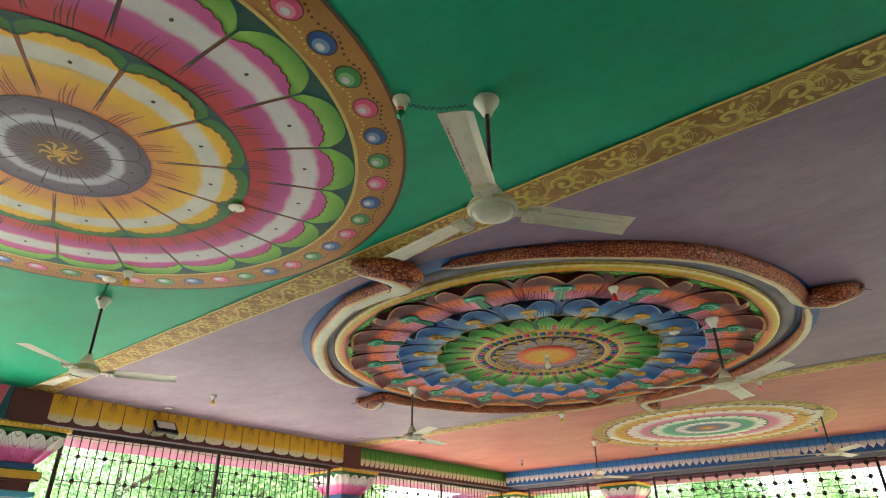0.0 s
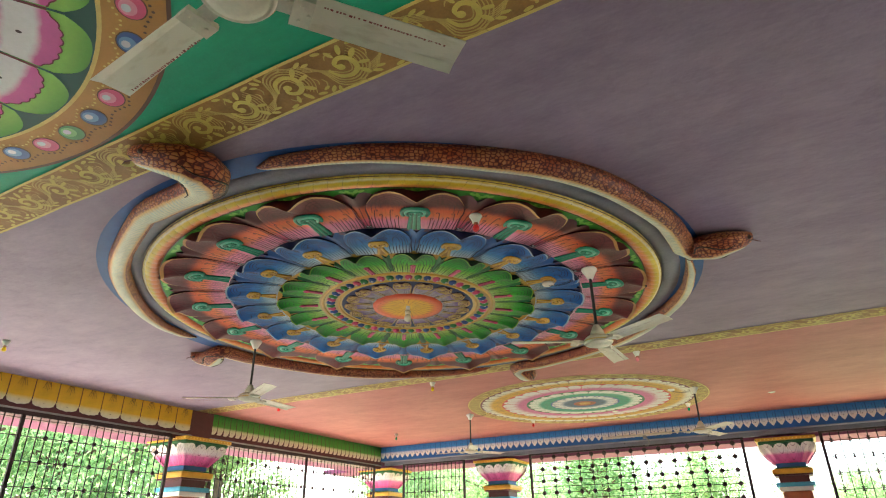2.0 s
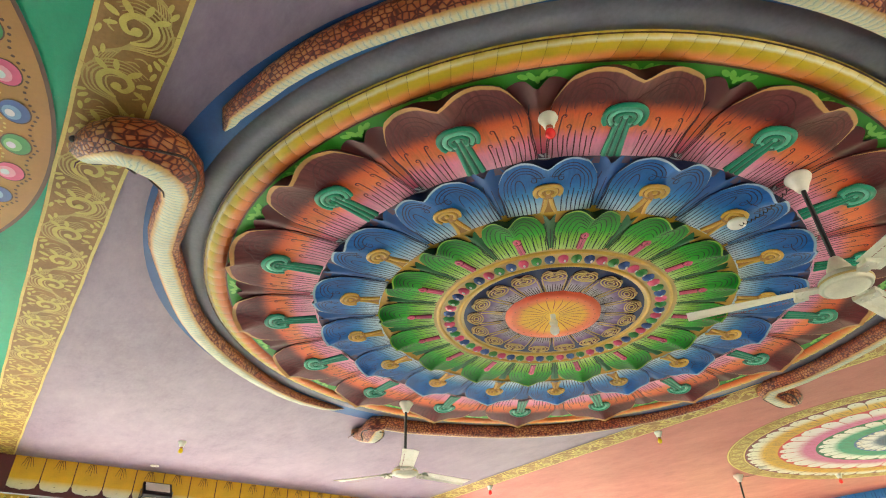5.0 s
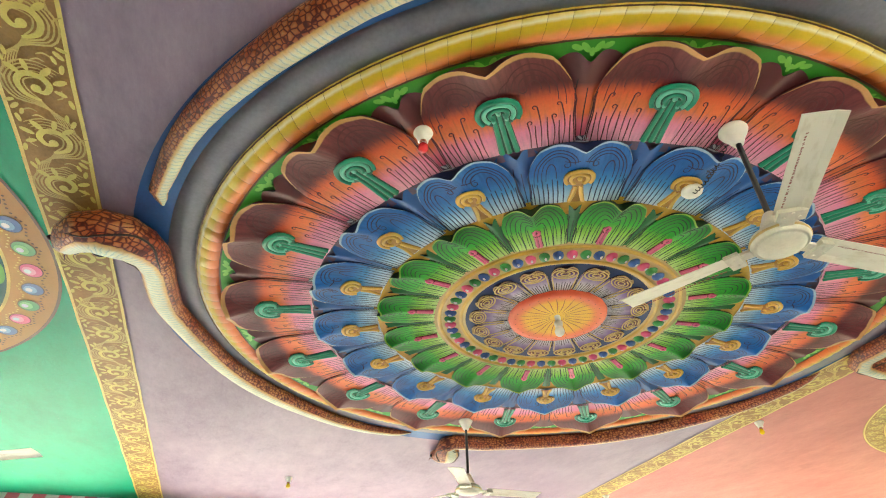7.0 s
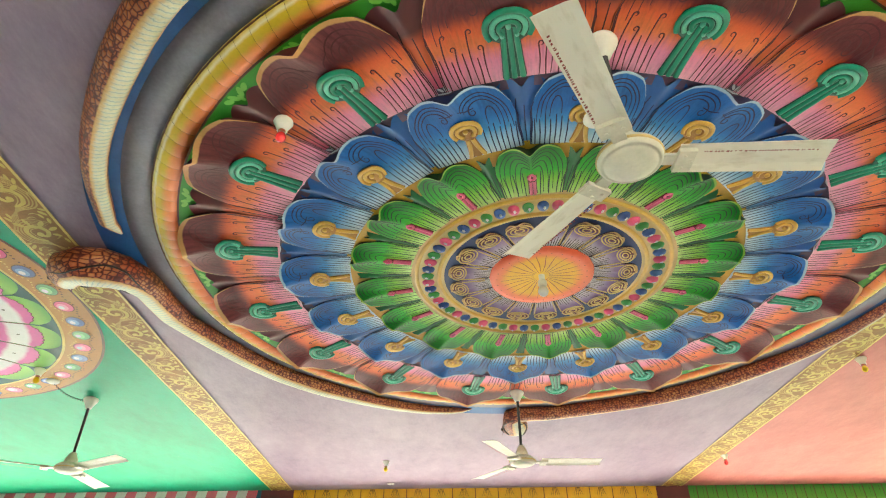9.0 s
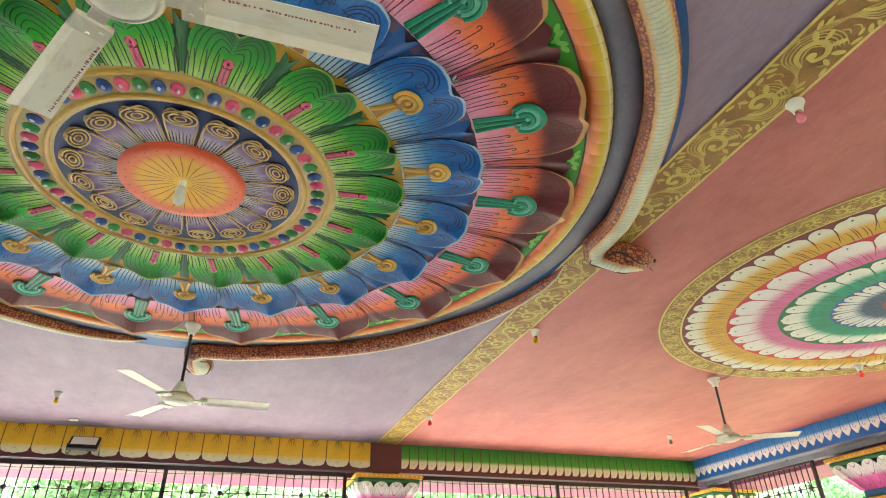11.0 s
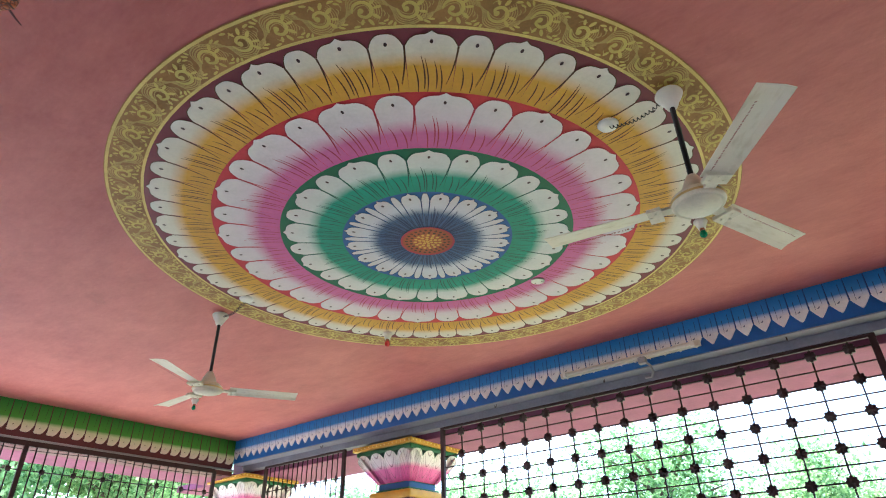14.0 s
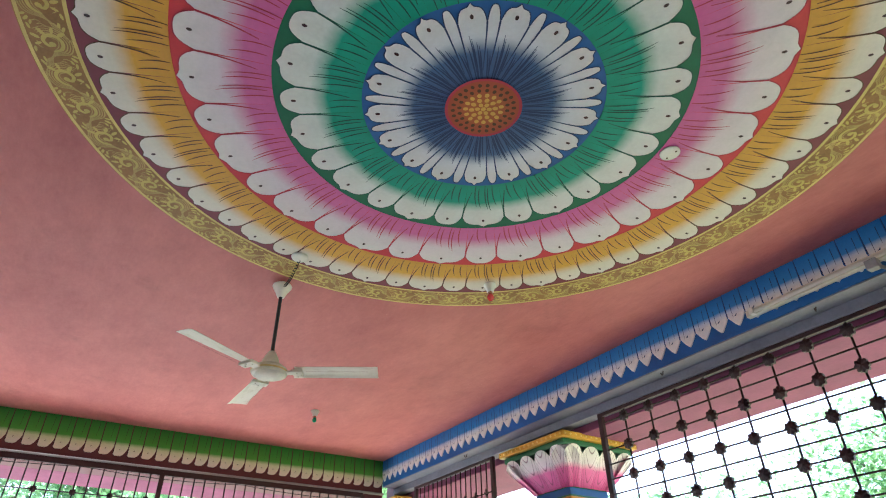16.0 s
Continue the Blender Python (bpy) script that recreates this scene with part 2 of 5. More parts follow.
class Flat:
    """Collects flat strokes of paint in a plane, then makes one mesh of them."""

    def __init__(self):
        self.v, self.f, self.i = [], [], []

    def fan(self, pts, z, m):
        n = len(self.v)
        self.v += [(x, y, z) for x, y in pts]
        self.f.append(tuple(range(n, n + len(pts))))
        self.i.append(m)

    def ellipse(self, c, a, b, turn, z, m, n=16):
        ct, st = math.cos(turn), math.sin(turn)
        self.fan([(c[0] + a * math.cos(q) * ct - b * math.sin(q) * st, c[1] + a * math.cos(q) * st + b * math.sin(q) * ct)
                  for q in [2 * math.pi * i / n for i in range(n)]], z, m)

    def stroke(self, pts, widths, z, m):
        n = len(self.v)
        for i, (x, y) in enumerate(pts):
            x0, y0 = pts[max(i - 1, 0)]
            x1, y1 = pts[min(i + 1, len(pts) - 1)]
            d = math.hypot(x1 - x0, y1 - y0) or 1.0
            ox, oy = -(y1 - y0) / d * widths[i] / 2, (x1 - x0) / d * widths[i] / 2
            self.v += [(x + ox, y + oy, z), (x - ox, y - oy, z)]
        for i in range(len(pts) - 1):
            self.f.append((n + 2 * i, n + 2 * i + 1, n + 2 * i + 3, n + 2 * i + 2))
            self.i.append(m)

    def strip(self, a, b, z, m):
        """Fills between two rows of points."""
        n = len(self.v)
        for p, q in zip(a, b):
            self.v += [(p[0], p[1], z), (q[0], q[1], z)]
        for i in range(len(a) - 1):
            self.f.append((n + 2 * i, n + 2 * i + 1, n + 2 * i + 3, n + 2 * i + 2))
            self.i.append(m)

    def mesh(self, name, mats):
        return mesh(name, self.v, self.f, mats, self.i)


def pol(r, deg):
    return (r * math.cos(radians(deg)), r * math.sin(radians(deg)))


def annulus(r0, r1, z, mat, name="ring", n=128):
    fl = Flat()
    ring = [i * 360 / n for i in range(n + 1)]
    fl.strip([pol(r0, a) for a in ring], [pol(r1, a) for a in ring], z, 0)
    return fl.mesh(name, mat)


# ---- structure ----
def structure(ob, label, category):
    return tagged(ob, label, category, "", "structure")


def ceiling_slab():
    xs, ys = (X_LEFT - 0.6, X_RIGHT + 0.6), (Y_BACK - 0.3, BAND1, BAND2, Y_FAR + 0.6)
    verts, faces, idx = [], [], []
    for x in xs:
        for y in ys:
            verts += [(x, y, H), (x, y, H + 0.15)]
    for j in range(3):
        a, b = 2 * j, 8 + 2 * j
        faces += [(a, a + 2, b + 2, b), (a + 1, b + 1, b + 3, a + 3)]
        idx += [j, j]
    faces += [(0, 8, 9, 1), (6, 7, 15, 14)] + [(2 * j, 2 * j + 1, 2 * j + 3, 2 * j + 2) for j in range(3)] + [(8 + 2 * j, 10 + 2 * j, 11 + 2 * j, 9 + 2 * j) for j in range(3)]
    idx += [0] * 8
    return under("ceiling", mesh("ceiling", verts, faces, [M["ceil_green"], M["ceil_purple"], M["ceil_pink"]], idx))


structure(ceiling_slab(), "concrete ceiling painted green, mauve and salmon by bay", "ceiling")
structure(box("floor", (X_LEFT - 0.6, Y_BACK - 0.3, -0.15), (X_RIGHT + 0.6, Y_FAR + 0.6, 0.0), M["floor"]), "pale grey polished floor of the hall", "floor")
def pierced_wall():
    """The unseen side wall behind the walker: one mesh, an opening added through it to light the ceiling."""
    bm = bmesh.new()
    spans = [(Y_BACK, 4.5), (8.2, Y_FAR + 0.4)]
    for y0, y1 in spans:
        bmesh.ops.create_cube(bm, size=1, matrix=Matrix.Translation((X_RIGHT + 0.125, (y0 + y1) / 2, H / 2)) @ Matrix.Diagonal((0.25, y1 - y0, H, 1)))
    for (_, y0), (y1, _) in zip(spans, spans[1:]):
        for z0, z1 in ((0, 0.9), (2.35, H)):
            bmesh.ops.create_cube(bm, size=1, matrix=Matrix.Translation((X_RIGHT + 0.125, (y0 + y1) / 2, (z0 + z1) / 2)) @ Matrix.Diagonal((0.25, y1 - y0, z1 - z0, 1)))
    return under("wall_right", from_bm("wall_right", bm, M["wall"]))


structure(pierced_wall(), "plain cream unseen side wall with an opening added for light", "wall")
def back_wall():
    """The unseen wall behind the start of the walk; the wide opening towards its left end is added for light."""
    bm = bmesh.new()
    for x0, x1, z0, z1 in ((X_LEFT - 0.4, -5.8, 0, H), (-3.4, X_RIGHT + 0.25, 0, H), (-5.8, -3.4, 0, 0.8), (-5.8, -3.4, 1.9, H)):
        bmesh.ops.create_cube(bm, size=1, matrix=Matrix.Translation(((x0 + x1) / 2, Y_BACK - 0.125, (z0 + z1) / 2)) @ Matrix.Diagonal((x1 - x0, 0.25, z1 - z0, 1)))
    return under("wall_back", from_bm("wall_back", bm, M["wall"]))


structure(back_wall(), "plain cream unseen back wall with an opening added for light", "wall")
structure(box("wall_left", (X_LEFT - 0.25, Y_BACK, 0), (X_LEFT, Y_FAR, 0.45), M["maroon"]), "low maroon plinth under the window grilles", "wall")
structure(box("wall_far", (X_LEFT - 0.25, Y_FAR + 0.14, 0), (X_RIGHT, Y_FAR + 0.4, 0.45), M["maroon"]), "low maroon plinth under the window grilles", "wall")

def yard():
    """Pale sand beside the hall; an unseen darker tone added beyond the far wall cuts the bounced light."""
    k = Nodes("sandy yard, dimmer beyond the far wall", 0.9)
    v = k.coords()
    y = k.split(v)[1]
    f = k.math("ADD", y, k.math("MULTIPLY", k.math("SUBTRACT", k.noise(v, 0.7, 4), 0.5), 3.0))
    dim_ground = k.ramp(k.noise(v, 6, 5), [(0.3, lin(124, 122, 84)), (0.7, lin(160, 152, 112))])
    sand = k.ramp(k.noise(v, 1.5, 6), [(0.3, lin(178, 166, 146)), (0.7, lin(208, 200, 184))])
    k.bump(k.noise(v, 20, 5), 0.5, 0.02)
    return k.done(k.mix(k.ramp(k.math("SUBTRACT", f, 13.5), [(0.0, (0, 0, 0, 1)), (1.0, (1, 1, 1, 1))]), sand, dim_ground))


M["ground"] = yard()
# ground outside, one sheet to the horizon
structure(under("ground", mesh("ground", [(-400, -400, -0.2), (400, -400, -0.2), (400, 400, -0.2), (-400, 400, -0.2)], [(0, 1, 2, 3)], M["ground"])), "pale sandy ground outside", "ground")


# painted beams: a maroon band at the foot and rows of petals in relief
def ramp_z(name, stops):
    """Paint that changes with height above the object's origin."""
    k = Nodes(name, 0.5)
    v = k.coords()
    z = k.split(v)[2]
    w = k.math("MULTIPLY", k.math("SUBTRACT", k.noise(v, 20, 2), 0.5), 0.02)
    col = k.ramp(k.math("DIVIDE", k.math("ADD", z, w), 0.5), [(p / 0.5, lin(*c)) for p, c in stops])
    k.bump(k.noise(v, 50, 4), 0.2, 0.004)
    return k.done(grime(k, col, v, 0.22, 6))


BEAM_Z, BEAM_H = 3.19, H - 3.19
M["pet_yellow"] = ramp_z("yellow petal paint fading to white", [(0.06, (236, 230, 206)), (0.13, (232, 214, 150)), (0.17, (236, 186, 26)), (0.40, (222, 164, 16))])
M["pet_green"] = ramp_z("green petal paint fading to white", [(0.10, (236, 226, 206)), (0.17, (214, 220, 170)), (0.21, (84, 160, 46)), (0.40, (34, 112, 26))])
M["pet_blue"] = ramp_z("blue petal paint fading to white", [(0.22, (246, 242, 236)), (0.255, (222, 228, 238)), (0.29, (62, 142, 212)), (0.40, (36, 112, 186))])
M["pet_red"] = ramp_z("pink stripe paint", [(0.06, (226, 120, 140)), (0.40, (220, 96, 116))])
M["pet_white"] = ramp_z("white stripe paint", [(0.06, (232, 222, 214)), (0.40, (220, 206, 204))])
M["line_dark"] = paint("dark outline paint", (50, 26, 24), 0.5, 0.2)
M["line_blue"] = paint("dark blue outline paint", (16, 48, 96), 0.5, 0.2)
M["beam_blue"] = paint("deep blue beam paint", (30, 96, 168), 0.5, 0.25)
M["beam_teal"] = paint("dark teal beam paint", (20, 84, 110), 0.5, 0.25)
M["beam_grey"] = paint("grey soffit paint", (132, 130, 142), 0.6, 0.3)
M["trim_white"] = paint("off-white paint", (228, 220, 210), 0.5, 0.2)


def beam_petal(kind, w):
    """One petal of a beam: x along the beam, z up, proud of the face towards -y."""
    h = BEAM_H - 0.004
    n = 14
    low = []
    for i in range(n + 1):
        u = -1 + 2 * i / n
        if kind == "round":
            z = 0.055 + 0.03 * max(0, abs(u) - 0.55) / 0.45 + 0.012 * math.exp(-(u / 0.16) ** 2) * -1
            z += 0.05 * max(0.0, abs(u) - 0.86) / 0.14
        elif kind == "slant":
            z = 0.065 + 0.085 * max(0.0, u) ** 2.2 + 0.02 * max(0, -u - 0.8) * 5
        else:
            z = 0.135 + 0.085 * abs(u) ** 1.25
        low.append((u * (w / 2 - 0.004), z))
    verts, faces = [], []
    for x, z in low:
        verts += [(x, -0.012, z), (x, -0.012, h), (x, 0.0, z)]
    for i in range(n):
        a, b = 3 * i, 3 * i + 3
        faces += [(a, b, b + 1, a + 1), (a, a + 2, b + 2, b)]
    idx = [0] * len(faces)

    def quad(x0, z0, x1, z1, wd):
        k = len(verts)
        verts.extend([(x0 - wd, -0.0145, z0), (x0 + wd, -0.0145, z0), (x1 + wd * 0.4, -0.0145, z1), (x1 - wd * 0.4, -0.0145, z1)])
        faces.append((k, k + 1, k + 2, k + 3))
        idx.append(1)

    edge_lo = low[0][1]
    quad(-w / 2 + 0.004, edge_lo, -w / 2 + 0.004, h, 0.004)
    if kind == "round":
        for q in (-0.05, -0.025, 0.0, 0.025, 0.05):
            quad(q * 0.5, h - 0.005, q * 1.25, h - 0.11 - 0.03 * (q == 0), 0.004)
        quad(-0.006, 0.10, 0.006, 0.108, 0.007)
    elif kind == "slant":
        quad(w * 0.16, h - 0.03, w * 0.10, h - 0.17, 0.0025)
        quad(-0.012, 0.125, -0.006, 0.135, 0.006)
    else:
        quad(w * 0.2, h - 0.04, w * 0.2, h - 0.16, 0.0025)
        quad(-w * 0.18, h - 0.09, -w * 0.18, h - 0.2, 0.0025)
        quad(-0.006, 0.212, 0.006, 0.226, 0.008)
    return verts, faces, idx


def beam(name, length, kind, w, body, petal, line, m, label, count, low=0.0):
    """A beam of that length along x, its petals facing -y."""
    root = under(name, box_mesh(name, (length, 0.3, BEAM_H - low), body, 0.004, (length / 2, 0.15, (BEAM_H + low) / 2)), None, m)
    structure(root, label, "beam")
    verts, faces, idx = beam_petal(kind, length / count)
    me = mesh("petal", verts, faces, [petal, line], idx)
    for i in range(count):
        under("petal", me, root, pose((i + 0.5) * length / count, 0, 0.0))
    return root


def stripes(name, length, m, count):
    root = under(name, box_mesh(name, (length, 0.3, BEAM_H), M["beam_teal"], 0.004, (length / 2, 0.15, BEAM_H / 2)), None, m)
    structure(root, "beam painted with slanting pink and white stripes", "beam")
    w = length / count
    for j, mat in enumerate(("pet_red", "pet_white")):
        lo = [(-w / 2 + w * i / 8, 0.075 + 0.02 * math.cos(i / 8 * 2 * math.pi)) for i in range(9)]
        verts, faces = [], []
        for x, z in lo:
            verts += [(x, -0.012, z), (x + 0.06, -0.012, BEAM_H - 0.004), (x, 0, z)]
        for i in range(8):
            faces += [(3 * i, 3 * i + 3, 3 * i + 4, 3 * i + 1), (3 * i, 3 * i + 2, 3 * i + 5, 3 * i + 3)]
        me = mesh("stripe", verts, faces, M[mat])
        for i in range(j, count - 1, 2):
            under("stripe", me, root, pose((i + 0.5) * w, 0, 0))


# left wall faces +x: turn the beam's -y side there
def on_left(y0):
    return pose(X_LEFT, y0, BEAM_Z, 0, 0, 90)


P0, P1 = 2.94, 8.66            # column lines along the left wall
stripes("beam_striped", P0 - 0.2 - Y_BACK, on_left(Y_BACK), 38)
beam("beam_yellow", P1 - P0 - 0.42, "round", 0.335, M["maroon"], M["pet_yellow"], M["line_dark"], on_left(P0 + 0.21), "beam painted with yellow petals over a maroon band", 16)
beam("beam_green", Y_FAR - P1 - 0.21, "slant", 0.14, M["maroon"], M["pet_green"], M["line_dark"], on_left(P1 + 0.21), "beam painted with green petals over a maroon band", 37)
beam("beam_blue", X_RIGHT - X_LEFT, "point", 0.14, M["beam_blue"], M["pet_blue"], M["line_blue"], pose(X_LEFT, Y_FAR, BEAM_Z), "beam painted with blue and white pointed petals", 84, 0.085)
structure(box("soffit", (X_LEFT, Y_FAR + 0.003, BEAM_Z + 0.074), (X_RIGHT, Y_FAR + 0.17, BEAM_Z + 0.083), M["beam_grey"], 0.002), "grey painted underside of the blue beam", "trim")
box("ledge", (X_LEFT, Y_FAR + 0.17, BEAM_Z), (X_RIGHT, Y_FAR + 0.3, BEAM_Z + 0.083), M["beam_grey"])
structure(bpy.data.objects["ledge"], "grey painted lintel strip above the grille", "trim")
for y0, y1 in ((Y_BACK, P0 - 0.2), (P0 + 0.2, P1 - 0.2), (P1 + 0.2, Y_FAR)):
    structure(under("conduit", tube("conduit", [(X_LEFT + 0.03, y0, BEAM_Z - 0.018), (X_LEFT + 0.03, y1, BEAM_Z - 0.018)], 0.016, M["steel"], 10)), "grey conduit pipe along the foot of the beam", "pipe")
    structure(box("soffit", (X_LEFT - 0.3, y0, BEAM_Z - 0.09), (X_LEFT + 0.005, y1, BEAM_Z - 0.002), M["maroon"]), "maroon underside of the beam", "trim")


# ---- columns ----
M["c_gold"] = paint("gold column paint", (214, 164, 44), 0.45, 0.25, 8)
M["c_green"] = paint("green column paint", (46, 110, 66), 0.5, 0.25, 8)
M["c_blue"] = paint("blue column paint", (36, 92, 156), 0.5, 0.25, 8)
M["c_cyan"] = paint("light blue column paint", (82, 164, 196), 0.5, 0.25, 8)
M["c_brown"] = paint("terracotta column paint", (178, 104, 70), 0.5, 0.3, 8)
M["c_bead"] = paint("pale gold bead paint", (236, 206, 110), 0.4, 0.2, 8)


def cap_petal_material():
    k = Nodes("white to magenta lotus petal paint", 0.5)
    uv = k.split(k.coords("UV"))
    col = k.ramp(uv[1], [(0.0, lin(206, 66, 140)), (0.42, lin(226, 104, 168)), (0.58, lin(232, 216, 220)), (1.0, lin(234, 232, 220))])
    ring = k.math("FRACT", k.math("MULTIPLY", k.math("ADD", k.math("MULTIPLY", uv[0], uv[0]), k.math("MULTIPLY", k.math("SUBTRACT", 1.0, uv[1]), 0.9)), 3.2))
    g = k.ramp(k.math("ABSOLUTE", k.math("SUBTRACT", ring, 0.5)), [(0.03, (0.7, 0.7, 0.7, 1)), (0.09, (0, 0, 0, 1))])
    col = k.mix(g, col, lin(110, 40, 80))
    k.bump(k.math("SUBTRACT", 0.0, g), 0.5, 0.01)
    return k.done(grime(k, col, k.coords(), 0.2, 8))


M["cap_petal"] = cap_petal_material()


def cap_petal_mesh(xc, w, top, bottom, h):
    """One flaring petal on the -y side, centred on xc at its tip: root at the foot, tip curling out at the top."""
    nu, nv = 8, 10
    verts, uvs, faces = [], [], []
    for j in range(nv + 1):
        t = j / nv
        flare = 0.45 * t + 0.55 * math.sin(math.pi / 2 * t)
        out = bottom + (top - bottom) * flare
        for i in range(nu + 1):
            u = -1 + 2 * i / nu
            grow = 0.56 + 0.44 * flare
            wt = w * grow * (1 - 0.15 * max(0, t - 0.75) / 0.25 * abs(u))
            z = h * t - (h * 0.2 * abs(u) ** 2.5 * t ** 3)
            verts.append((xc * grow + u * wt / 2, -(out + 0.03 * (1 - u * u) * (0.4 + 0.6 * t)), z))
            uvs.append((u, t))
    for j in range(nv):
        for i in range(nu):
            a = j * (nu + 1) + i
            faces.append((a, a + 1, a + nu + 2, a + nu + 1))
    return mesh("lotus_petal", verts, faces, M["cap_petal"], uvs=uvs, smooth=True)


def moulding(name, half, z0, z1, mat, bevel=0.02):
    return box_mesh(name, (2 * half, 2 * half, z1 - z0), mat, bevel, (0, 0, (z0 + z1) / 2))


CAP_TOP = 3.13


def column(x, y, label):
    c = thing("column", x, y, 0, label, "column", "columns of the hall")
    t = CAP_TOP
    parts = [("neck", 0.235, t, H - 0.002, "maroon", 0.006), ("abacus", 0.485, t - 0.055, t, "c_gold", 0.008), ("abacus_base", 0.45, t - 0.115, t - 0.055, "c_green", 0.02),
             ("core", 0.235, t - 0.43, t - 0.115, "c_green", 0.01), ("neck_band", 0.24, t - 0.50, t - 0.43, "c_blue", 0.008),
             ("fillet", 0.27, t - 0.525, t - 0.50, "c_green", 0.006), ("ring", 0.33, t - 0.62, t - 0.525, "c_gold", 0.03), ("red_fillet", 0.31, t - 0.645, t - 0.62, "maroon", 0.006),
             ("die", 0.245, t - 0.76, t - 0.645, "maroon", 0.006), ("ring", 0.31, t - 0.83, t - 0.76, "c_cyan", 0.02), ("fillet", 0.27, t - 0.90, t - 0.83, "trim_white", 0.01),
             ("shaft", 0.24, 0.5, t - 0.90, "c_brown", 0.05), ("plinth", 0.33, 0, 0.5, "maroon", 0.02)]
    for name, half, z0, z1, mat, bev in parts:
        under(name, moulding(name, half, z0, z1, M[mat], bev), c)
    bead = lathe("bead", [(0.001, -0.012), (0.010, -0.006), (0.011, 0.002), (0.001, 0.012)], M["c_bead"], 8)
    petals = [cap_petal_mesh(-0.33 + 0.22 * i, 0.25, 0.435, 0.25, 0.325) for i in range(4)]
    corner = cap_petal_mesh(0, 0.27, 0.565, 0.325, 0.325)
    for side in range(4):
        turn = pose(0, 0, 0, 0, 0, 90 * side)
        for i in range(4):
            under("lotus_petal", petals[i], c, turn @ pose(0, 0, t - 0.43))
        under("lotus_petal", corner, c, turn @ pose(0, 0, t - 0.432, 0, 0, 45))
        for i in range(15):
            under("bead", bead, c, turn @ pose(-0.455 + 0.065 * i, -0.487, t - 0.028))
    return c


for cx, cy in ((-9.02, P0), (-9.02, P1), (-9.02, 14.68), (-5.84, 14.68), (-0.04, 14.68)):
    column(cx, cy, "square painted column with a pink lotus capital")


# ---- window grilles ----
def grille(name, width, posts, bars, rows, plain_rows, node, nodes_x, m, label, top):
    """An iron grille along x, from z 0.5 up to top."""
    g = thing(name, 0, 0, 0, label, "window grille", "iron window grilles")
    g.matrix_basis = m
    low = 0.45
    under("frame_rail", box_mesh("frame_rail", (width, 0.03, 0.06), M["iron"], 0.003), g, pose(width / 2, 0, top))
    under("frame_rail", box_mesh("frame_rail", (width, 0.03, 0.045), M["iron"], 0.003), g, pose(width / 2, 0, low + 0.03))
    post = box_mesh("post", (0.05, 0.035, top - low), M["iron"], 0.003)
    for x in posts:
        under("post", post, g, pose(x, 0, (top + low) / 2))
    bar = tube("bar", [(0, 0, low), (0, 0, top)], 0.0075, M["iron"], 6)
    for x in bars:
        under("bar", bar, g, pose(x, 0, 0))
    rail = tube("rail", [(0, 0, 0), (width, 0, 0)], 0.0065, M["iron"], 6)
    for z in rows + plain_rows:
        under("rail", rail, g, pose(0, -0.006, z))
    for z in rows:
        for x in nodes_x:
            under("rosette", node, g, pose(x, -0.012, z))
    return g


def rosette_mesh(r, lobes=8, depth=0.02, dip=0.78):
    verts, faces = [], []
    n = lobes * 4
    for y in (-depth / 2, depth / 2):
        for i in range(n):
            a = 2 * math.pi * i / n
            q = r * (dip + (1 - dip) * abs(math.cos(a * lobes / 2)))
            verts.append((q * math.cos(a), y, q * math.sin(a)))
    verts += [(0, -depth, 0), (0, depth, 0)]
    for i in range(n):
        j = (i + 1) % n
        faces += [(i, j, n + j, n + i), (2 * n, j, i), (2 * n + 1, n + i, n + j)]
    return mesh("rosette", verts, faces, M["iron"])


ROS = rosette_mesh(0.047, 8, 0.024)
ROS_S = rosette_mesh(0.034)
STAR = rosette_mesh(0.05, 6, 0.012, 0.16)
SPEAR = rosette_mesh(0.045, 4, 0.012, 0.2)
GRID = [3.10 - 0.237 * i for i in range(11)]
# far wall, between the two middle columns
grille("window_grille", 4.25, [0, 4.25], [0.27 + 0.272 * i for i in range(15)], GRID, [z - 0.118 for z in GRID], ROS, [0.27 + 0.272 * i for i in range(15)],
       pose(-5.0, 14.34, 0), "dark iron window grille with rosettes on a square grid", 3.19)
# far wall, corner and right end
rows = [2.84 - 0.29 * i for i in range(8)]
grille("window_grille", 1.62, [0, 1.62], [0.1 * i for i in range(1, 16)], rows, [], SPEAR, [0.1 + 0.2 * i for i in range(8)], pose(-8.25, 14.34, 0), "dark iron window grille of upright bars and crosses", 3.19)
grille("window_grille", 2.4, [0, 2.4], [0.14 * i for i in range(1, 17)], [3.02 - 0.27 * i for i in range(9)], [], STAR, [0.14 + 0.28 * i for i in range(8)], pose(0.54, 14.34, 0), "dark iron window grille of upright bars and stars", 3.19)
# left wall: two bays with a middle post each, and the bay behind
rows = [2.84 - 0.31 * i for i in range(8)]
for y0, wdt in ((3.42, 4.65), (8.98, 4.86), (Y_BACK + 0.1, 5.2)):
    k = round(wdt / 0.115)
    grille("window_grille", wdt, [0, wdt / 2, wdt], [wdt * i / k for i in range(1, k)], rows, [], ROS_S, [wdt * (3 * i + 2) / k for i in range(k // 3) if (i * 7) % 11 != 4],
           pose(X_LEFT + 0.03, y0, 0, 0, 0, 90), "dark iron window grille of upright bars with rosettes", 3.13)

# sunshade slabs outside, seen from below
structure(box("sunshade", (X_LEFT - 2.0, Y_FAR + 0.3, 3.12), (X_RIGHT + 1, Y_FAR + 1.25, 3.22), M["pink_out"], 0.01), "pink painted concrete sunshade outside the windows", "sunshade")
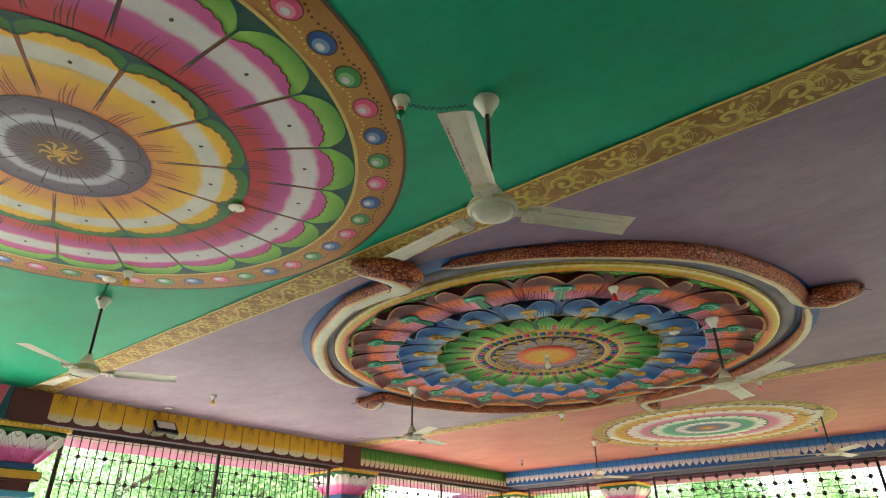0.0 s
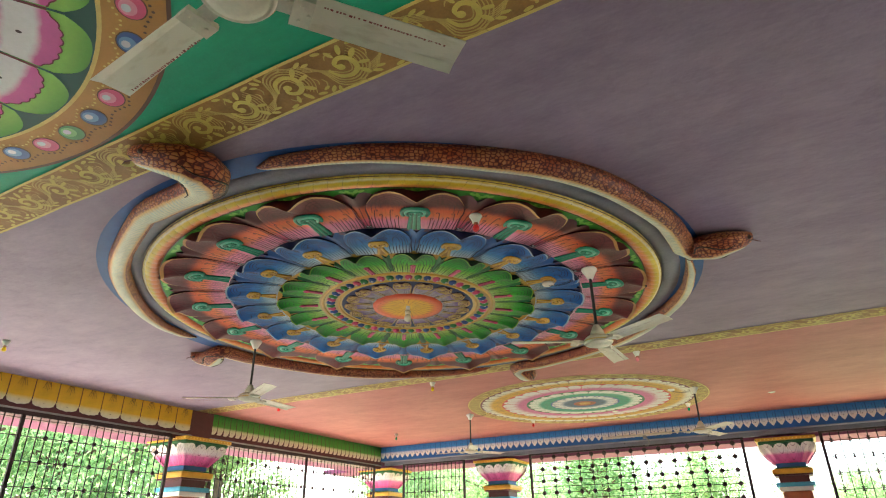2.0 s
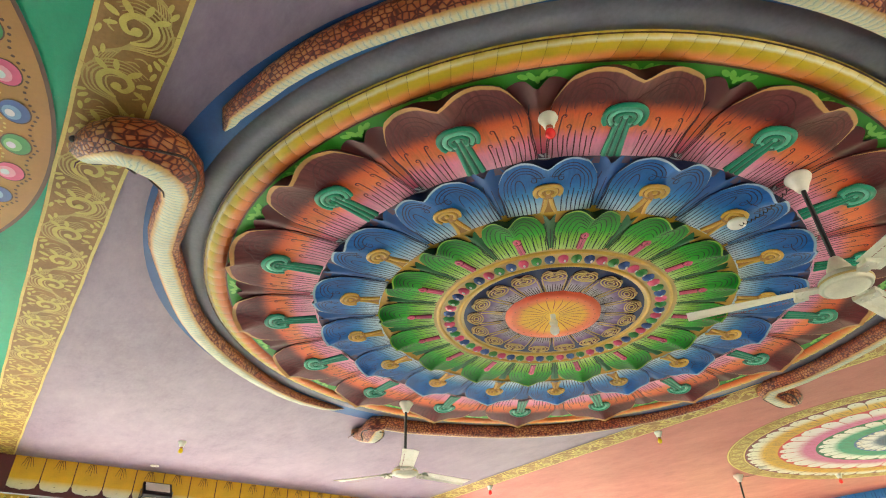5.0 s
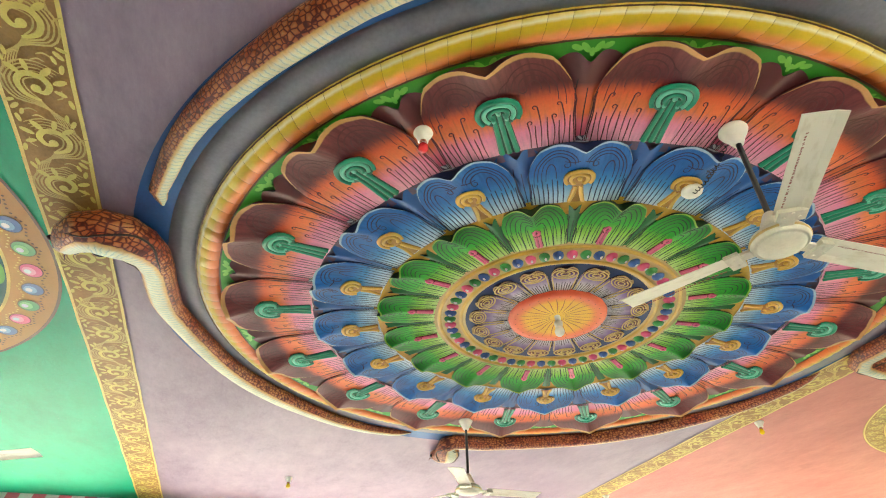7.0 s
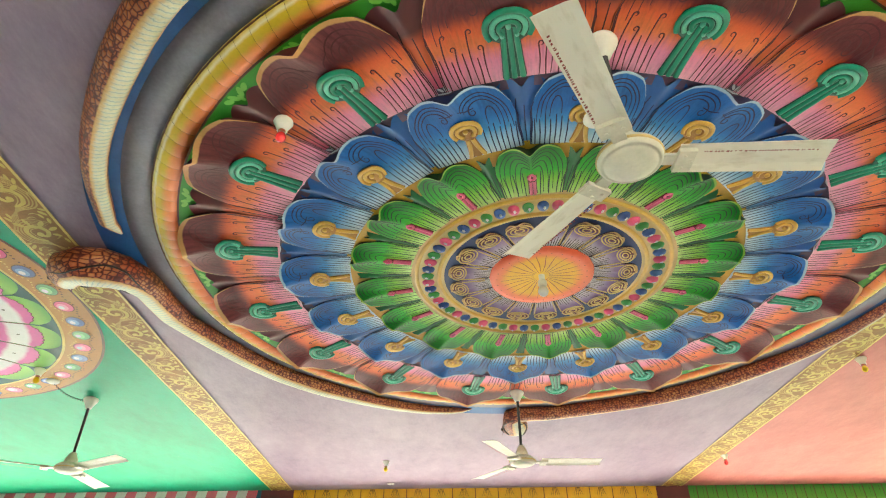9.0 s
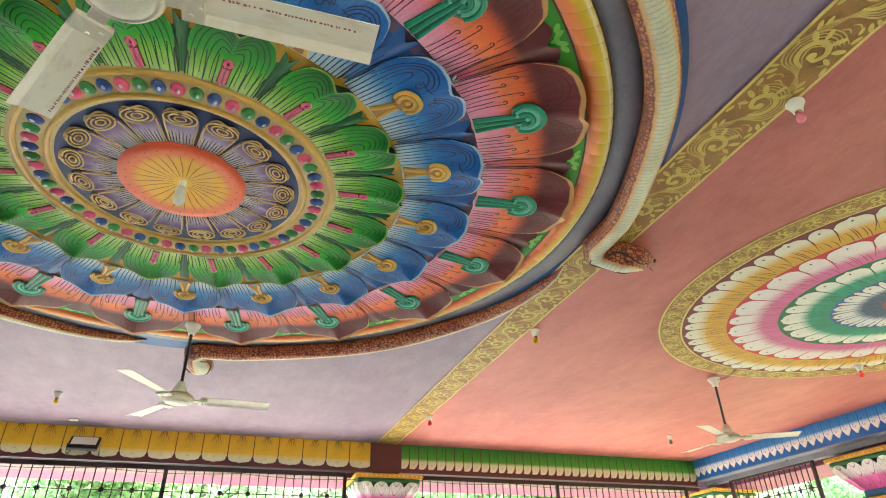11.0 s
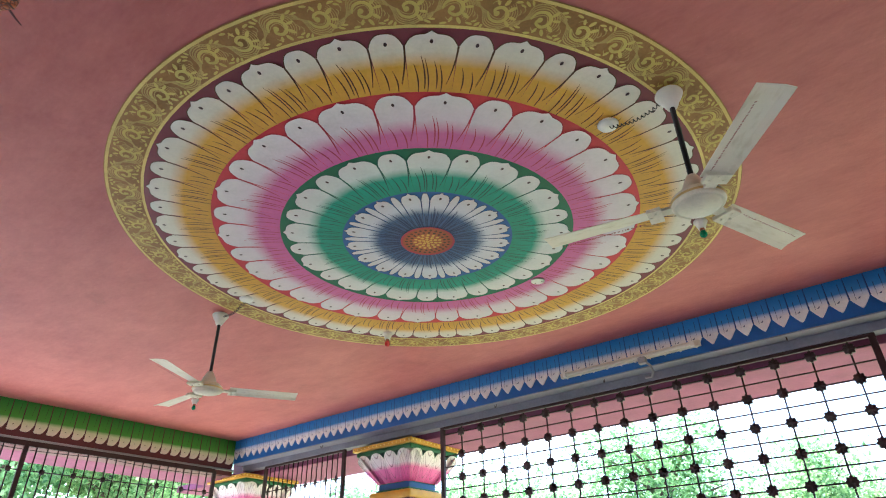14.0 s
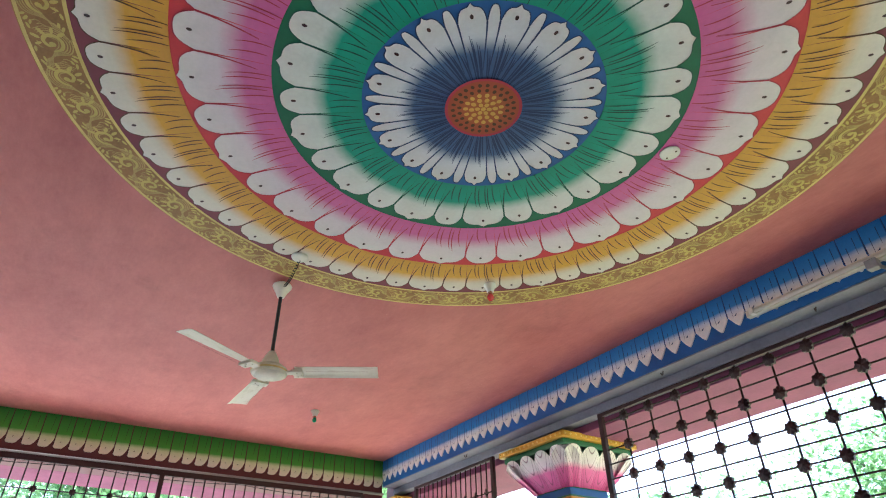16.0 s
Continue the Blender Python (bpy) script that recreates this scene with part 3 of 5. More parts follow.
structure(box("sunshade", (X_LEFT - 0.95, Y_BACK - 1, 3.10), (X_LEFT - 0.3, Y_FAR + 0.3, 3.2), M["pink_out"], 0.01), "pink painted concrete sunshade outside the windows", "sunshade")


# ---- ceiling borders ----
def motif(fl, at, flip, s=1.0, z=0.0):
    """One turn of a running acanthus scroll: fine lines sweep in and wind round a bold comma with leaves."""
    def place(p):
        return at(p[0] * s, p[1] * s * flip)

    def sweep(pts, w, m, dz=0.0, n=22, thick=None):
        """A smooth stroke through control points, thin at both ends."""
        out = []
        last = len(pts) - 1
        for i in range(n + 1):
            q = i / n * last
            j = min(int(q), last - 1)
            p0, p1, p2, p3 = (pts[max(0, min(last, j + d))] for d in (-1, 0, 1, 2))
            f = q - j
            out.append(tuple(0.5 * (2 * b + (c - a) * f + (2 * a - 5 * b + 4 * c - d) * f * f + (3 * b - a - 3 * c + d) * f ** 3) for a, b, c, d in zip(p0, p1, p2, p3)))
        fl.stroke([place(p) for p in out], [s * w * (thick(i / n) if thick else 0.25 + 0.75 * math.sin(math.pi * (0.08 + 0.84 * i / n))) for i in range(n + 1)], z - dz, m)

    # the vine: five fine lines that come from the far edge of the turn before
    for i in range(6):
        r = 0.148 - 0.019 * i
        d = 0.012 * i
        sweep([(-0.30 + d, -0.125 + d), (-0.20 + d * 0.5, -0.10 + d), (-0.125 + d * 0.7, 0.0), (-r * 0.62, r * 0.80), (0.02, r * 1.02), (r * 0.85, r * 0.55), (r * 1.02, -0.02), (r * 0.72, -r * 0.74)], 0.0085 if i % 2 else 0.011, 1, 0.0002 * i)
    # bold comma wound inside
    sweep([(-0.085, -0.005), (-0.055, 0.062), (0.015, 0.082), (0.068, 0.045), (0.066, -0.022), (0.018, -0.055), (-0.030, -0.030), (-0.022, 0.012)], 0.030, 0, 0.0016, 26, lambda q: 0.25 + 0.85 * math.sin(math.pi * min(1, 0.1 + 0.75 * q)))
    fl.ellipse(place((-0.012, 0.006)), 0.026 * s, 0.023 * s, 0.4, z - 0.0018, 0, 12)
    # leaves off the comma and in the corners
    for x, y, a, b, turn in ((0.092, 0.088, 0.036, 0.016, 0.9), (0.122, 0.030, 0.034, 0.014, 0.2), (0.100, -0.052, 0.038, 0.017, -0.7), (0.050, -0.104, 0.036, 0.016, -1.1), (-0.018, -0.098, 0.030, 0.013, -2.0),
                             (0.150, 0.122, 0.030, 0.012, 0.4), (0.185, 0.098, 0.028, 0.011, 0.1), (-0.150, 0.125, 0.030, 0.013, 2.4), (-0.115, 0.140, 0.026, 0.011, 2.0), (-0.180, 0.100, 0.024, 0.010, 2.8),
                             (0.135, -0.125, 0.030, 0.012, -0.2), (-0.075, -0.135, 0.030, 0.012, 0.2)):
        c, d = place((x, y)), place((x + 0.01 * math.cos(turn), y + 0.01 * math.sin(turn)))
        fl.ellipse(c, a * s, b * s, math.atan2(d[1] - c[1], d[0] - c[0]), z - 0.0021, 0, 10)
    for x, y, l, turn in ((0.01, 0.135, 0.06, 0.1), (-0.06, -0.075, 0.07, -0.9), (0.16, -0.06, 0.06, 1.1), (-0.165, 0.03, 0.07, 1.2), (0.19, 0.04, 0.05, 1.4)):
        sweep([(x, y), (x + l * 0.5 * math.cos(turn), y + l * 0.5 * math.sin(turn)), (x + l * math.cos(turn + 0.5), y + l * math.sin(turn + 0.5))], 0.009, 1, 0.0012, 8)


def border(y, name):
    x0, x1 = X_LEFT + 0.02, X_RIGHT - 0.02
    b = thing(name, 0, y, H - 0.004, "ochre ceiling border painted with pale yellow scrolls", "painted border", "ceiling borders")
    fl = Flat()
    fl.strip([(x0, -BAND_W / 2), (x1, -BAND_W / 2)], [(x0, BAND_W / 2), (x1, BAND_W / 2)], -0.003, 0)
    under("field", fl.mesh("field", M["band"]), b)
    for side in (-1, 1):
        fl = Flat()
        n = 60
        pts = [(x0 + (x1 - x0) * i / n, side * (BAND_W / 2 - 0.009) + 0.003 * math.sin(i * 1.7)) for i in range(n + 1)]
        fl.stroke(pts, [0.018] * (n + 1), -0.005, 0)
        under("edge_line", fl.mesh("edge_line", M["edge"]), b)
    meshes = []
    for flip in (1, -1):
        fl = Flat()
        motif(fl, lambda x, y2: (x, y2), flip, 0.90, -0.006)
        meshes.append(fl.mesh("scroll", [M["scroll"], M["scroll_dark"]]))
    n = round((x1 - x0) / 0.33)
    for i in range(n):
        under("scroll", meshes[i % 2], b, pose(x0 + (i + 0.5) * (x1 - x0) / n, 0, 0))


border(BAND1, "ceiling_border")
border(BAND2, "ceiling_border")


# ---- painted mandalas ----
def flat_petal(name, r0, rt, half, mats, dot_r, strokes, cusp=0.02, z=-0.006, round_=3.0, lean=0.0, line_w=0.006, shoulder=0.22):
    """A painted petal about angle 0: mats are fill, line, dot."""
    fl = Flat()
    n = 18
    us = [-1 + 2 * i / n for i in range(n + 1)]
    span = rt - r0
    tip = [rt - shoulder * span * abs(u) ** round_ + cusp * math.exp(-(u / 0.13) ** 2) - cusp for u in us]
    fl.strip([pol(r0, u * half) for u in us], [pol(r, u * half * 0.97) for u, r in zip(us, tip)], z, 0)
    for side in (-1, 1):
        q = [i / 8 for i in range(9)]
        fl.stroke([pol(tip[0 if side < 0 else -1] - 0.97 * span * k * 0.66, side * half * 0.985 + lean * k * k) for k in q], [line_w * (1.15 - 0.8 * k) for k in q], z - 0.002, 1)
    edge = [pol(r + 0.001, u * half * 0.97) for u, r in zip(us, tip)]
    fl.stroke(edge, [line_w * 0.8] * len(edge), z - 0.001, 1)
    for u, a, b in strokes:
        q = [i / 6 for i in range(7)]
        fl.stroke([pol(r0 + span * (a + (b - a) * k), u * half + lean * (k - 0.3) ** 2) for k in q], [line_w * (0.25 + 0.9 * math.sin(math.pi * min(1, k * 0.9 + 0.1))) for k in q], z - 0.002, 1)
    if dot_r:
        fl.ellipse(pol(r0 + span * dot_r, 0), 0.012, 0.008, 0, z - 0.002, 2, 10)
    return fl.mesh(name, mats)


def solid_disc(r, z, mat, name="disc"):
    fl = Flat()
    fl.ellipse((0, 0), r, r, 0, z, 0, 96)
    return fl.mesh(name, mat)


M["dot"] = paint("dark dot paint", (70, 44, 44), 0.5, 0.1)
M["ln_brown"] = paint("dark brown line paint", (86, 52, 16), 0.5, 0.2)
M["ln_red"] = paint("crimson line paint", (176, 40, 66), 0.5, 0.2)
M["ln_teal"] = paint("dark teal line paint", (12, 84, 70), 0.5, 0.2)
M["ln_navy"] = paint("navy line paint", (34, 58, 104), 0.5, 0.2)
WHITE = (226, 220, 216)
M["m3_a"] = radial("ochre fading to white", [(1.38, (206, 150, 30)), (1.56, (222, 166, 36)), (1.645, (226, 216, 196)), (1.8, WHITE)])
M["m3_b"] = radial("pink fading to white", [(0.97, (206, 92, 158)), (1.10, (208, 104, 166)), (1.205, (224, 208, 216)), (1.4, WHITE)])
M["m3_c"] = radial("teal fading to white", [(0.56, (28, 150, 122)), (0.73, (34, 158, 130)), (0.81, (216, 222, 216)), (1.0, WHITE)])
M["m3_d"] = radial("slate blue fading to white", [(0.17, (66, 92, 140)), (0.33, (76, 106, 152)), (0.41, (214, 216, 224)), (0.6, WHITE)])
M["m3_maroon"] = radial("maroon ring paint", [(1.6, (132, 46, 66)), (1.8, (120, 42, 58))])
M["m3_red"] = radial("red ring paint", [(1.2, (214, 52, 62)), (1.5, (206, 48, 58))])
M["m3_green"] = radial("dark green ring paint", [(0.8, (18, 112, 72)), (1.1, (20, 104, 70))])
M["m3_blue"] = radial("blue ring paint", [(0.3, (48, 104, 176)), (0.7, (44, 98, 170))])
M["m3_core"] = radial("red brown centre paint", [(0.0, (176, 96, 40)), (0.09, (176, 92, 44)), (0.2, (160, 60, 40))])
M["m3_seed"] = paint("golden seed paint", (222, 172, 70), 0.5, 0.2)


def paired(parent, pairs, phase, r0, rt, fill, line, name="painted_petal", wide=0.60, dot_red=False, wide_dots_only=False):
    cell = 360 / pairs
    hw, hn = cell * wide / 2, cell * (1 - wide) / 2
    wide_strokes = [(u, 0.0 + 0.06 * (i % 2), 0.48 + 0.14 * ((i * 3) % 4) / 3) for i, u in enumerate((-0.55, -0.25, -0.1, 0.28, 0.5))]
    slim_strokes = [(-0.35, 0.05, 0.45), (0.3, 0.02, 0.4)]
    lean = -0.3 * hw
    a = flat_petal(name, r0, rt, hw, [fill, line, M["dot"]], 0.84, wide_strokes, 0.02, -0.007, 4.5, lean, shoulder=0.17)
    b = flat_petal(name, r0, rt - 0.012, hn, [fill, line, M["dot"]], 0 if wide_dots_only else 0.84, slim_strokes, 0.0, -0.0065, 3.0, lean, shoulder=0.2)
    for i in range(pairs):
        under(name, a, parent, pose(0, 0, 0, 0, 0, phase + cell * i))
        under(name, b, parent, pose(0, 0, 0, 0, 0, phase + cell * (i + 0.5)))


def pink_mandala():
    m = thing("ceiling_mandala", *MURAL_PINK, H, "round ceiling painting of white-tipped lotus petals in a gold scroll ring", "ceiling painting")
    under("gold_ring", annulus(1.775, 1.985, -0.003, M["band"]), m)
    for r in (1.785, 1.972):
        under("edge_line", annulus(r - 0.008, r + 0.008, -0.005, M["edge"]), m)
    meshes = []
    n = 62
    for flip in (1, -1):
        fl = Flat()
        motif(fl, lambda x, y: pol(1.878 + y, math.degrees(x / 1.878)), flip, 0.54, -0.006)
        meshes.append(fl.mesh("scroll", [M["scroll"], M["scroll_dark"]]))
    for i in range(n):
        under("scroll", meshes[i % 2], m, pose(0, 0, 0, 0, 0, i * 360 / n))
    for name, r0, r1, mat in (("maroon_ring", 1.36, 1.777, "m3_maroon"), ("red_ring", 0.95, 1.405, "m3_red"), ("green_ring", 0.55, 0.985, "m3_green"), ("blue_ring", 0.15, 0.582, "m3_blue")):
        under(name, annulus(r0, r1, -0.0035 - 0.0003 * (2 - r0), M[mat]), m)
    paired(m, 26, -118.4, 1.40, 1.765, M["m3_a"], M["ln_brown"])
    paired(m, 16, -91.0, 0.98, 1.396, M["m3_b"], M["ln_red"])
    paired(m, 13, -49.3, 0.575, 0.965, M["m3_c"], M["ln_teal"])
    paired(m, 17, -104.4, 0.17, 0.570, M["m3_d"], M["ln_navy"], wide=0.70, wide_dots_only=True)
    under("centre", solid_disc(0.178, -0.011, M["m3_core"]), m)
    under("edge_line", annulus(0.17, 0.184, -0.0125, M["ln_red"]), m)
    fl = Flat()
    for ring, (r, n, s) in enumerate(((0.145, 26, 0.011), (0.115, 20, 0.011), (0.085, 15, 0.013), (0.056, 10, 0.014), (0.028, 6, 0.013), (0.0, 1, 0.014))):
        for i in range(n):
            q = 2 * math.pi * (i + 0.5 * (ring % 2)) / n
            fl.ellipse((r * math.cos(q), r * math.sin(q)), s, s * 0.85, q, -0.0135, 0 if r < 0.1 else 1, 9)
    under("seed_head", fl.mesh("seed_head", [M["m3_seed"], M["ln_brown"]]), m)


pink_mandala()

M["m1_gold"] = radial("tan ring paint", [(1.64, (192, 140, 62)), (1.95, (176, 120, 50))])
M["m1_dark"] = radial("dark green gap paint", [(1.3, (18, 78, 64)), (1.7, (22, 84, 72))])
M["m1_out"] = radial("red to magenta and white petal paint", [(0.98, (204, 40, 54)), (1.12, (206, 52, 66)), (1.17, (196, 66, 140)), (1.255, (206, 88, 160)), (1.285, (226, 218, 220)), (1.40, (226, 220, 222)), (1.43, (214, 92, 164)), (1.6, (206, 78, 150))])
M["m1_leaf"] = radial("leaf green paint", [(0.8, (60, 130, 40)), (1.3, (64, 140, 44)), (1.52, (150, 204, 84)), (1.62, (96, 166, 54))])
M["m1_leaf2"] = radial("mid green paint", [(0.8, (72, 142, 50)), (0.98, (58, 122, 40)), (1.1, (52, 116, 44))])
M["m1_mid"] = radial("orange to yellow petal paint", [(0.44, (236, 150, 84)), (0.58, (240, 170, 60)), (0.66, (244, 188, 30)), (0.735, (242, 196, 50)), (0.76, (230, 224, 206)), (0.85, (230, 224, 206)), (0.875, (244, 200, 40)), (1.0, (240, 180, 24))])
M["m1_in"] = radial("grey purple petal paint", [(0.06, (96, 62, 46)), (0.17, (112, 92, 104)), (0.25, (126, 108, 128)), (0.27, (206, 204, 216)), (0.32, (206, 204, 216)), (0.34, (122, 106, 126)), (0.47, (98, 82, 102))])
M["m1_eye"] = paint("umber centre paint", (108, 76, 62), 0.5, 0.3, 12)
M["ln_maroon"] = paint("dark red line paint", (110, 20, 34), 0.5, 0.2)
M["ln_orange"] = paint("burnt orange line paint", (176, 84, 30), 0.5, 0.2)
M["gem_pink"] = paint("pink gem paint", (222, 84, 124), 0.4, 0.2)
M["gem_blue"] = paint("blue gem paint", (52, 84, 150), 0.4, 0.2)
M["gem_green"] = paint("green gem paint", (64, 142, 66), 0.4, 0.2)
M["gem_pink_pale"] = paint("pale pink gem paint", (236, 150, 172), 0.4, 0.2)
M["gem_blue_pale"] = paint("pale blue gem paint", (118, 156, 200), 0.4, 0.2)
M["gem_green_pale"] = paint("pale green gem paint", (136, 196, 120), 0.4, 0.2)
M["gem_light"] = paint("pale gem highlight paint", (220, 216, 222), 0.4, 0.2)


def green_mandala():
    m = thing("ceiling_mandala", *MURAL_GREEN, H, "round ceiling painting of striped petals ringed with painted gems", "ceiling painting")
    under("tan_ring", annulus(1.64, 1.925, -0.003, M["m1_gold"]), m)
    under("edge_line", annulus(1.915, 1.935, -0.005, M["ln_brown"]), m)
    under("edge_line", annulus(1.635, 1.655, -0.0055, M["edge"]), m)
    under("dark_ring", annulus(0.9, 1.645, -0.0035, M["m1_dark"]), m)
    # gems with dots round them
    gems = []
    for mat in ("gem_pink", "gem_blue", "gem_green"):
        fl = Flat()
        fl.ellipse((1.775, 0), 0.066, 0.078, 0, -0.005, 3, 20)
        fl.ellipse((1.775, 0), 0.06, 0.072, 0, -0.006, 0, 20)
        fl.ellipse((1.762, 0.008), 0.038, 0.046, 0, -0.007, 1, 16)
        fl.ellipse((1.755, 0.012), 0.02, 0.024, 0, -0.008, 2, 12)
        for i in range(7):
            fl.ellipse((1.69 + 0.012 * abs(i - 3), -0.1 + 0.033 * i), 0.007, 0.007, 0, -0.006, 4, 8)
            fl.ellipse((1.862 - 0.012 * abs(i - 3), -0.1 + 0.033 * i), 0.008, 0.008, 0, -0.006, 3, 8)
        gems.append(fl.mesh("gem", [M[mat], M[mat + "_pale"], M["gem_light"], M["ln_brown"], M["edge"]]))
    for i in range(48):
        under("gem", gems[i % 3], m, pose(0, 0, 0, 0, 0, 27.7 + 7.5 * i))
    short = [(-0.25, 0.02, 0.3), (-0.1, 0.05, 0.42), (0.06, 0.0, 0.35), (0.2, 0.04, 0.45)]
    # outer petals: a scalloped green leaf rim behind a pink petal
    cell = 360 / 21
    leaf = flat_petal("leaf_rim", 1.3, 1.63, cell / 2, [M["m1_leaf"], M["ln_teal"], M["dot"]], 0, [], 0.0, -0.006, 3.2, 0, 0.007, 0.36)

    def scalloped(name, r0, r1, half, fill, line, dot, strokes):
        fl = Flat()
        n = 48
        us = [-1 + 2 * i / n for i in range(n + 1)]
        tip = [r1 - (r1 - r0) * 0.13 * abs(u) ** 3.0 + 0.012 * abs(math.sin(u * 11)) for u in us]
        fl.strip([pol(r0, u * half) for u in us], [pol(r, u * half * 0.94) for u, r in zip(us, tip)], -0.008, 0)
        fl.stroke([pol(r, u * half * 0.94) for u, r in zip(us, tip)], [0.007] * (n + 1), -0.0095, 1)
        for side in (-1, 1):
            q = [i / 8 for i in range(9)]
            fl.stroke([pol(tip[0] - (tip[0] - r0) * 0.85 * k, side * half * 0.985 + half * 0.12 * k * k) for k in q], [0.009 * (1.1 - 0.7 * k) for k in q], -0.0095, 1)
        for u, a, b in strokes:
            q = [i / 6 for i in range(7)]
            fl.stroke([pol(r0 + (r1 - r0) * (a + (b - a) * k), u * half + half * 0.2 * (k - 0.3) ** 2) for k in q], [0.007 * (0.3 + 0.8 * math.sin(math.pi * min(1, k * 0.9 + 0.1))) for k in q], -0.0095, 1)
        if dot:
            fl.ellipse(pol(dot, 0), 0.013, 0.010, 0, -0.0095, 2, 10)
        return fl.mesh(name, [fill, line, M["dot"]])

    petal = scalloped("painted_petal", 0.99, 1.50, cell / 2, M["m1_out"], M["ln_maroon"], 1.34, short)
    for i in range(21):
        under("leaf_rim", leaf, m, pose(0, 0, 0, 0, 0, 12.6 + cell * i))
        under("painted_petal", petal, m, pose(0, 0, 0, 0, 0, 12.6 + cell * i))
    under("green_ring", annulus(0.42, 1.02, -0.0105, M["m1_dark"]), m)
    cell = 360 / 13
    leaf = flat_petal("leaf_rim", 0.7, 1.015, cell / 2, [M["m1_leaf2"], M["ln_teal"], M["dot"]], 0, [], 0.0, -0.0125, 4.0, 0, 0.007, 0.16)
    fl_old = scalloped("painted_petal", 0.44, 0.945, cell / 2, M["m1_mid"], M["ln_orange"], 0.80, short)
    for i in range(13):
        under("leaf_rim", leaf, m, pose(0, 0, 0, 0, 0, 8.0 + cell * i))
        under("painted_petal", fl_old, m, pose(0, 0, -0.0065, 0, 0, 8.0 + cell * i))
    under("purple_disc", solid_disc(0.468, -0.018, M["m1_in"]), m)
    petal = flat_petal("painted_petal", 0.12, 0.462, 20, [M["m1_in"], M["line_dark"], M["dot"]], 0.72, [(-0.5, 0.1, 0.4), (-0.2, 0.1, 0.5), (0.2, 0.1, 0.5), (0.5, 0.1, 0.4)], 0.02, -0.0195, 3, 3, 0.006, 0.12)
    for i in range(9):
        under("painted_petal", petal, m, pose(0, 0, 0, 0, 0, -8 + 40 * i))
    fl = Flat()
    fl.ellipse((0, 0), 0.15, 0.15, 0, -0.0225, 2, 40)
    for i in range(9):
        q = i * 40
        fl.stroke([pol(0.03 + 0.08 * k / 8, q + 40 * math.sin(k / 8 * 2.6)) for k in range(9)], [0.006 + 0.014 * math.sin(math.pi * k / 8) for k in range(9)], -0.024, 0)
    fl.ellipse((0, 0), 0.035, 0.035, 0, -0.025, 0, 16)
    under("centre", fl.mesh("centre", [M["m3_seed"], M["m3_core"], M["m1_eye"]]), m)


green_mandala()


# ---- lotus relief ----
BROWN, ORANGE, ROSE = (98, 36, 40), (246, 130, 76), (246, 146, 180)
M["l_pink"] = carved("pink, orange and brown petal paint", [(1.66, (248, 176, 200)), (1.785, ROSE), (1.835, (246, 136, 124)), (1.87, ORANGE), (1.965, (226, 96, 50)), (2.01, (134, 52, 44)), (2.04, BROWN), (2.25, (122, 60, 62))], 2.4, rim=(206, 156, 96))
M["l_pink_back"] = radial("plain pink, orange and brown petal paint", [(1.62, (214, 92, 136)), (1.78, (228, 104, 128)), (1.84, (226, 104, 50)), (1.95, (214, 90, 46)), (2.01, (96, 36, 34)), (2.2, (88, 38, 40))])
M["l_blue"] = carved("blue petal paint pale at the root", [(1.24, (214, 230, 236)), (1.31, (170, 208, 232)), (1.39, (70, 146, 210)), (1.48, (28, 106, 186)), (1.7, (34, 98, 174))], 2.0, rim=(176, 196, 214), brim=0.96)
M["l_blue_back"] = radial("deep blue petal paint", [(1.1, (150, 196, 224)), (1.32, (90, 150, 206)), (1.42, (34, 92, 164)), (1.7, (40, 92, 160))])
M["l_green"] = carved("green petal paint pale at the root", [(0.84, (206, 232, 140)), (0.96, (150, 218, 70)), (1.05, (60, 176, 40)), (1.22, (12, 112, 22))], 1.6, rim=(150, 186, 70), brim=0.965)
M["l_green_back"] = radial("deep green petal paint", [(0.8, (90, 170, 60)), (1.0, (22, 110, 46)), (1.3, (16, 88, 42))])
M["l_violet"] = carved("violet petal paint pale at the root", [(0.33, (240, 238, 240)), (0.41, (216, 204, 222)), (0.47, (164, 140, 190)), (0.515, (132, 104, 156)), (0.55, (112, 68, 70))], 1.0, rim=(206, 170, 116), brim=0.94)
M["l_navy"] = radial("navy ring paint", [(0.4, (32, 48, 92)), (0.66, (36, 56, 104))])
M["l_gold"] = paint("gold paint", (216, 172, 72), 0.4, 0.25, 9)
M["l_golddark"] = paint("dark gold paint", (168, 118, 34), 0.45, 0.3, 12)
M["l_tealdark"] = paint("deep sea green paint", (12, 88, 66), 0.45, 0.3, 12)
M["l_teallight"] = paint("pale sea green paint", (104, 196, 164), 0.4, 0.3, 12)
M["l_mauve"] = radial("mauve ring paint", [(1.6, (108, 86, 110)), (1.75, (96, 74, 98))], amount=0.35)
M["l_goldbed"] = radial("mustard ring paint", [(1.1, (190, 140, 30)), (1.28, (216, 172, 44))], amount=0.3)
# dark line colours; the petal flanks take them too, as painted gap shade
M["ink_shade_pink"] = paint("dark maroon engraved line and flank shade", (88, 24, 28), 0.6, 0.2)
M["ink_shade_blue"] = paint("dark navy engraved line and flank shade", (10, 30, 78), 0.6, 0.2)
M["ink_shade_green"] = paint("dark green engraved line and flank shade", (8, 54, 20), 0.6, 0.2)
M["ink_shade_violet"] = paint("dark plum engraved line and flank shade", (52, 26, 46), 0.6, 0.2)
M["shadow_pink"] = paint("dark brown petal line and flank shade", (46, 16, 18), 0.6, 0.2)
M["l_goldpale"] = paint("pale gold line paint", (214, 184, 116), 0.45, 0.2, 9)
M["l_teal"] = paint("sea green paint", (34, 142, 108), 0.4, 0.3, 12)
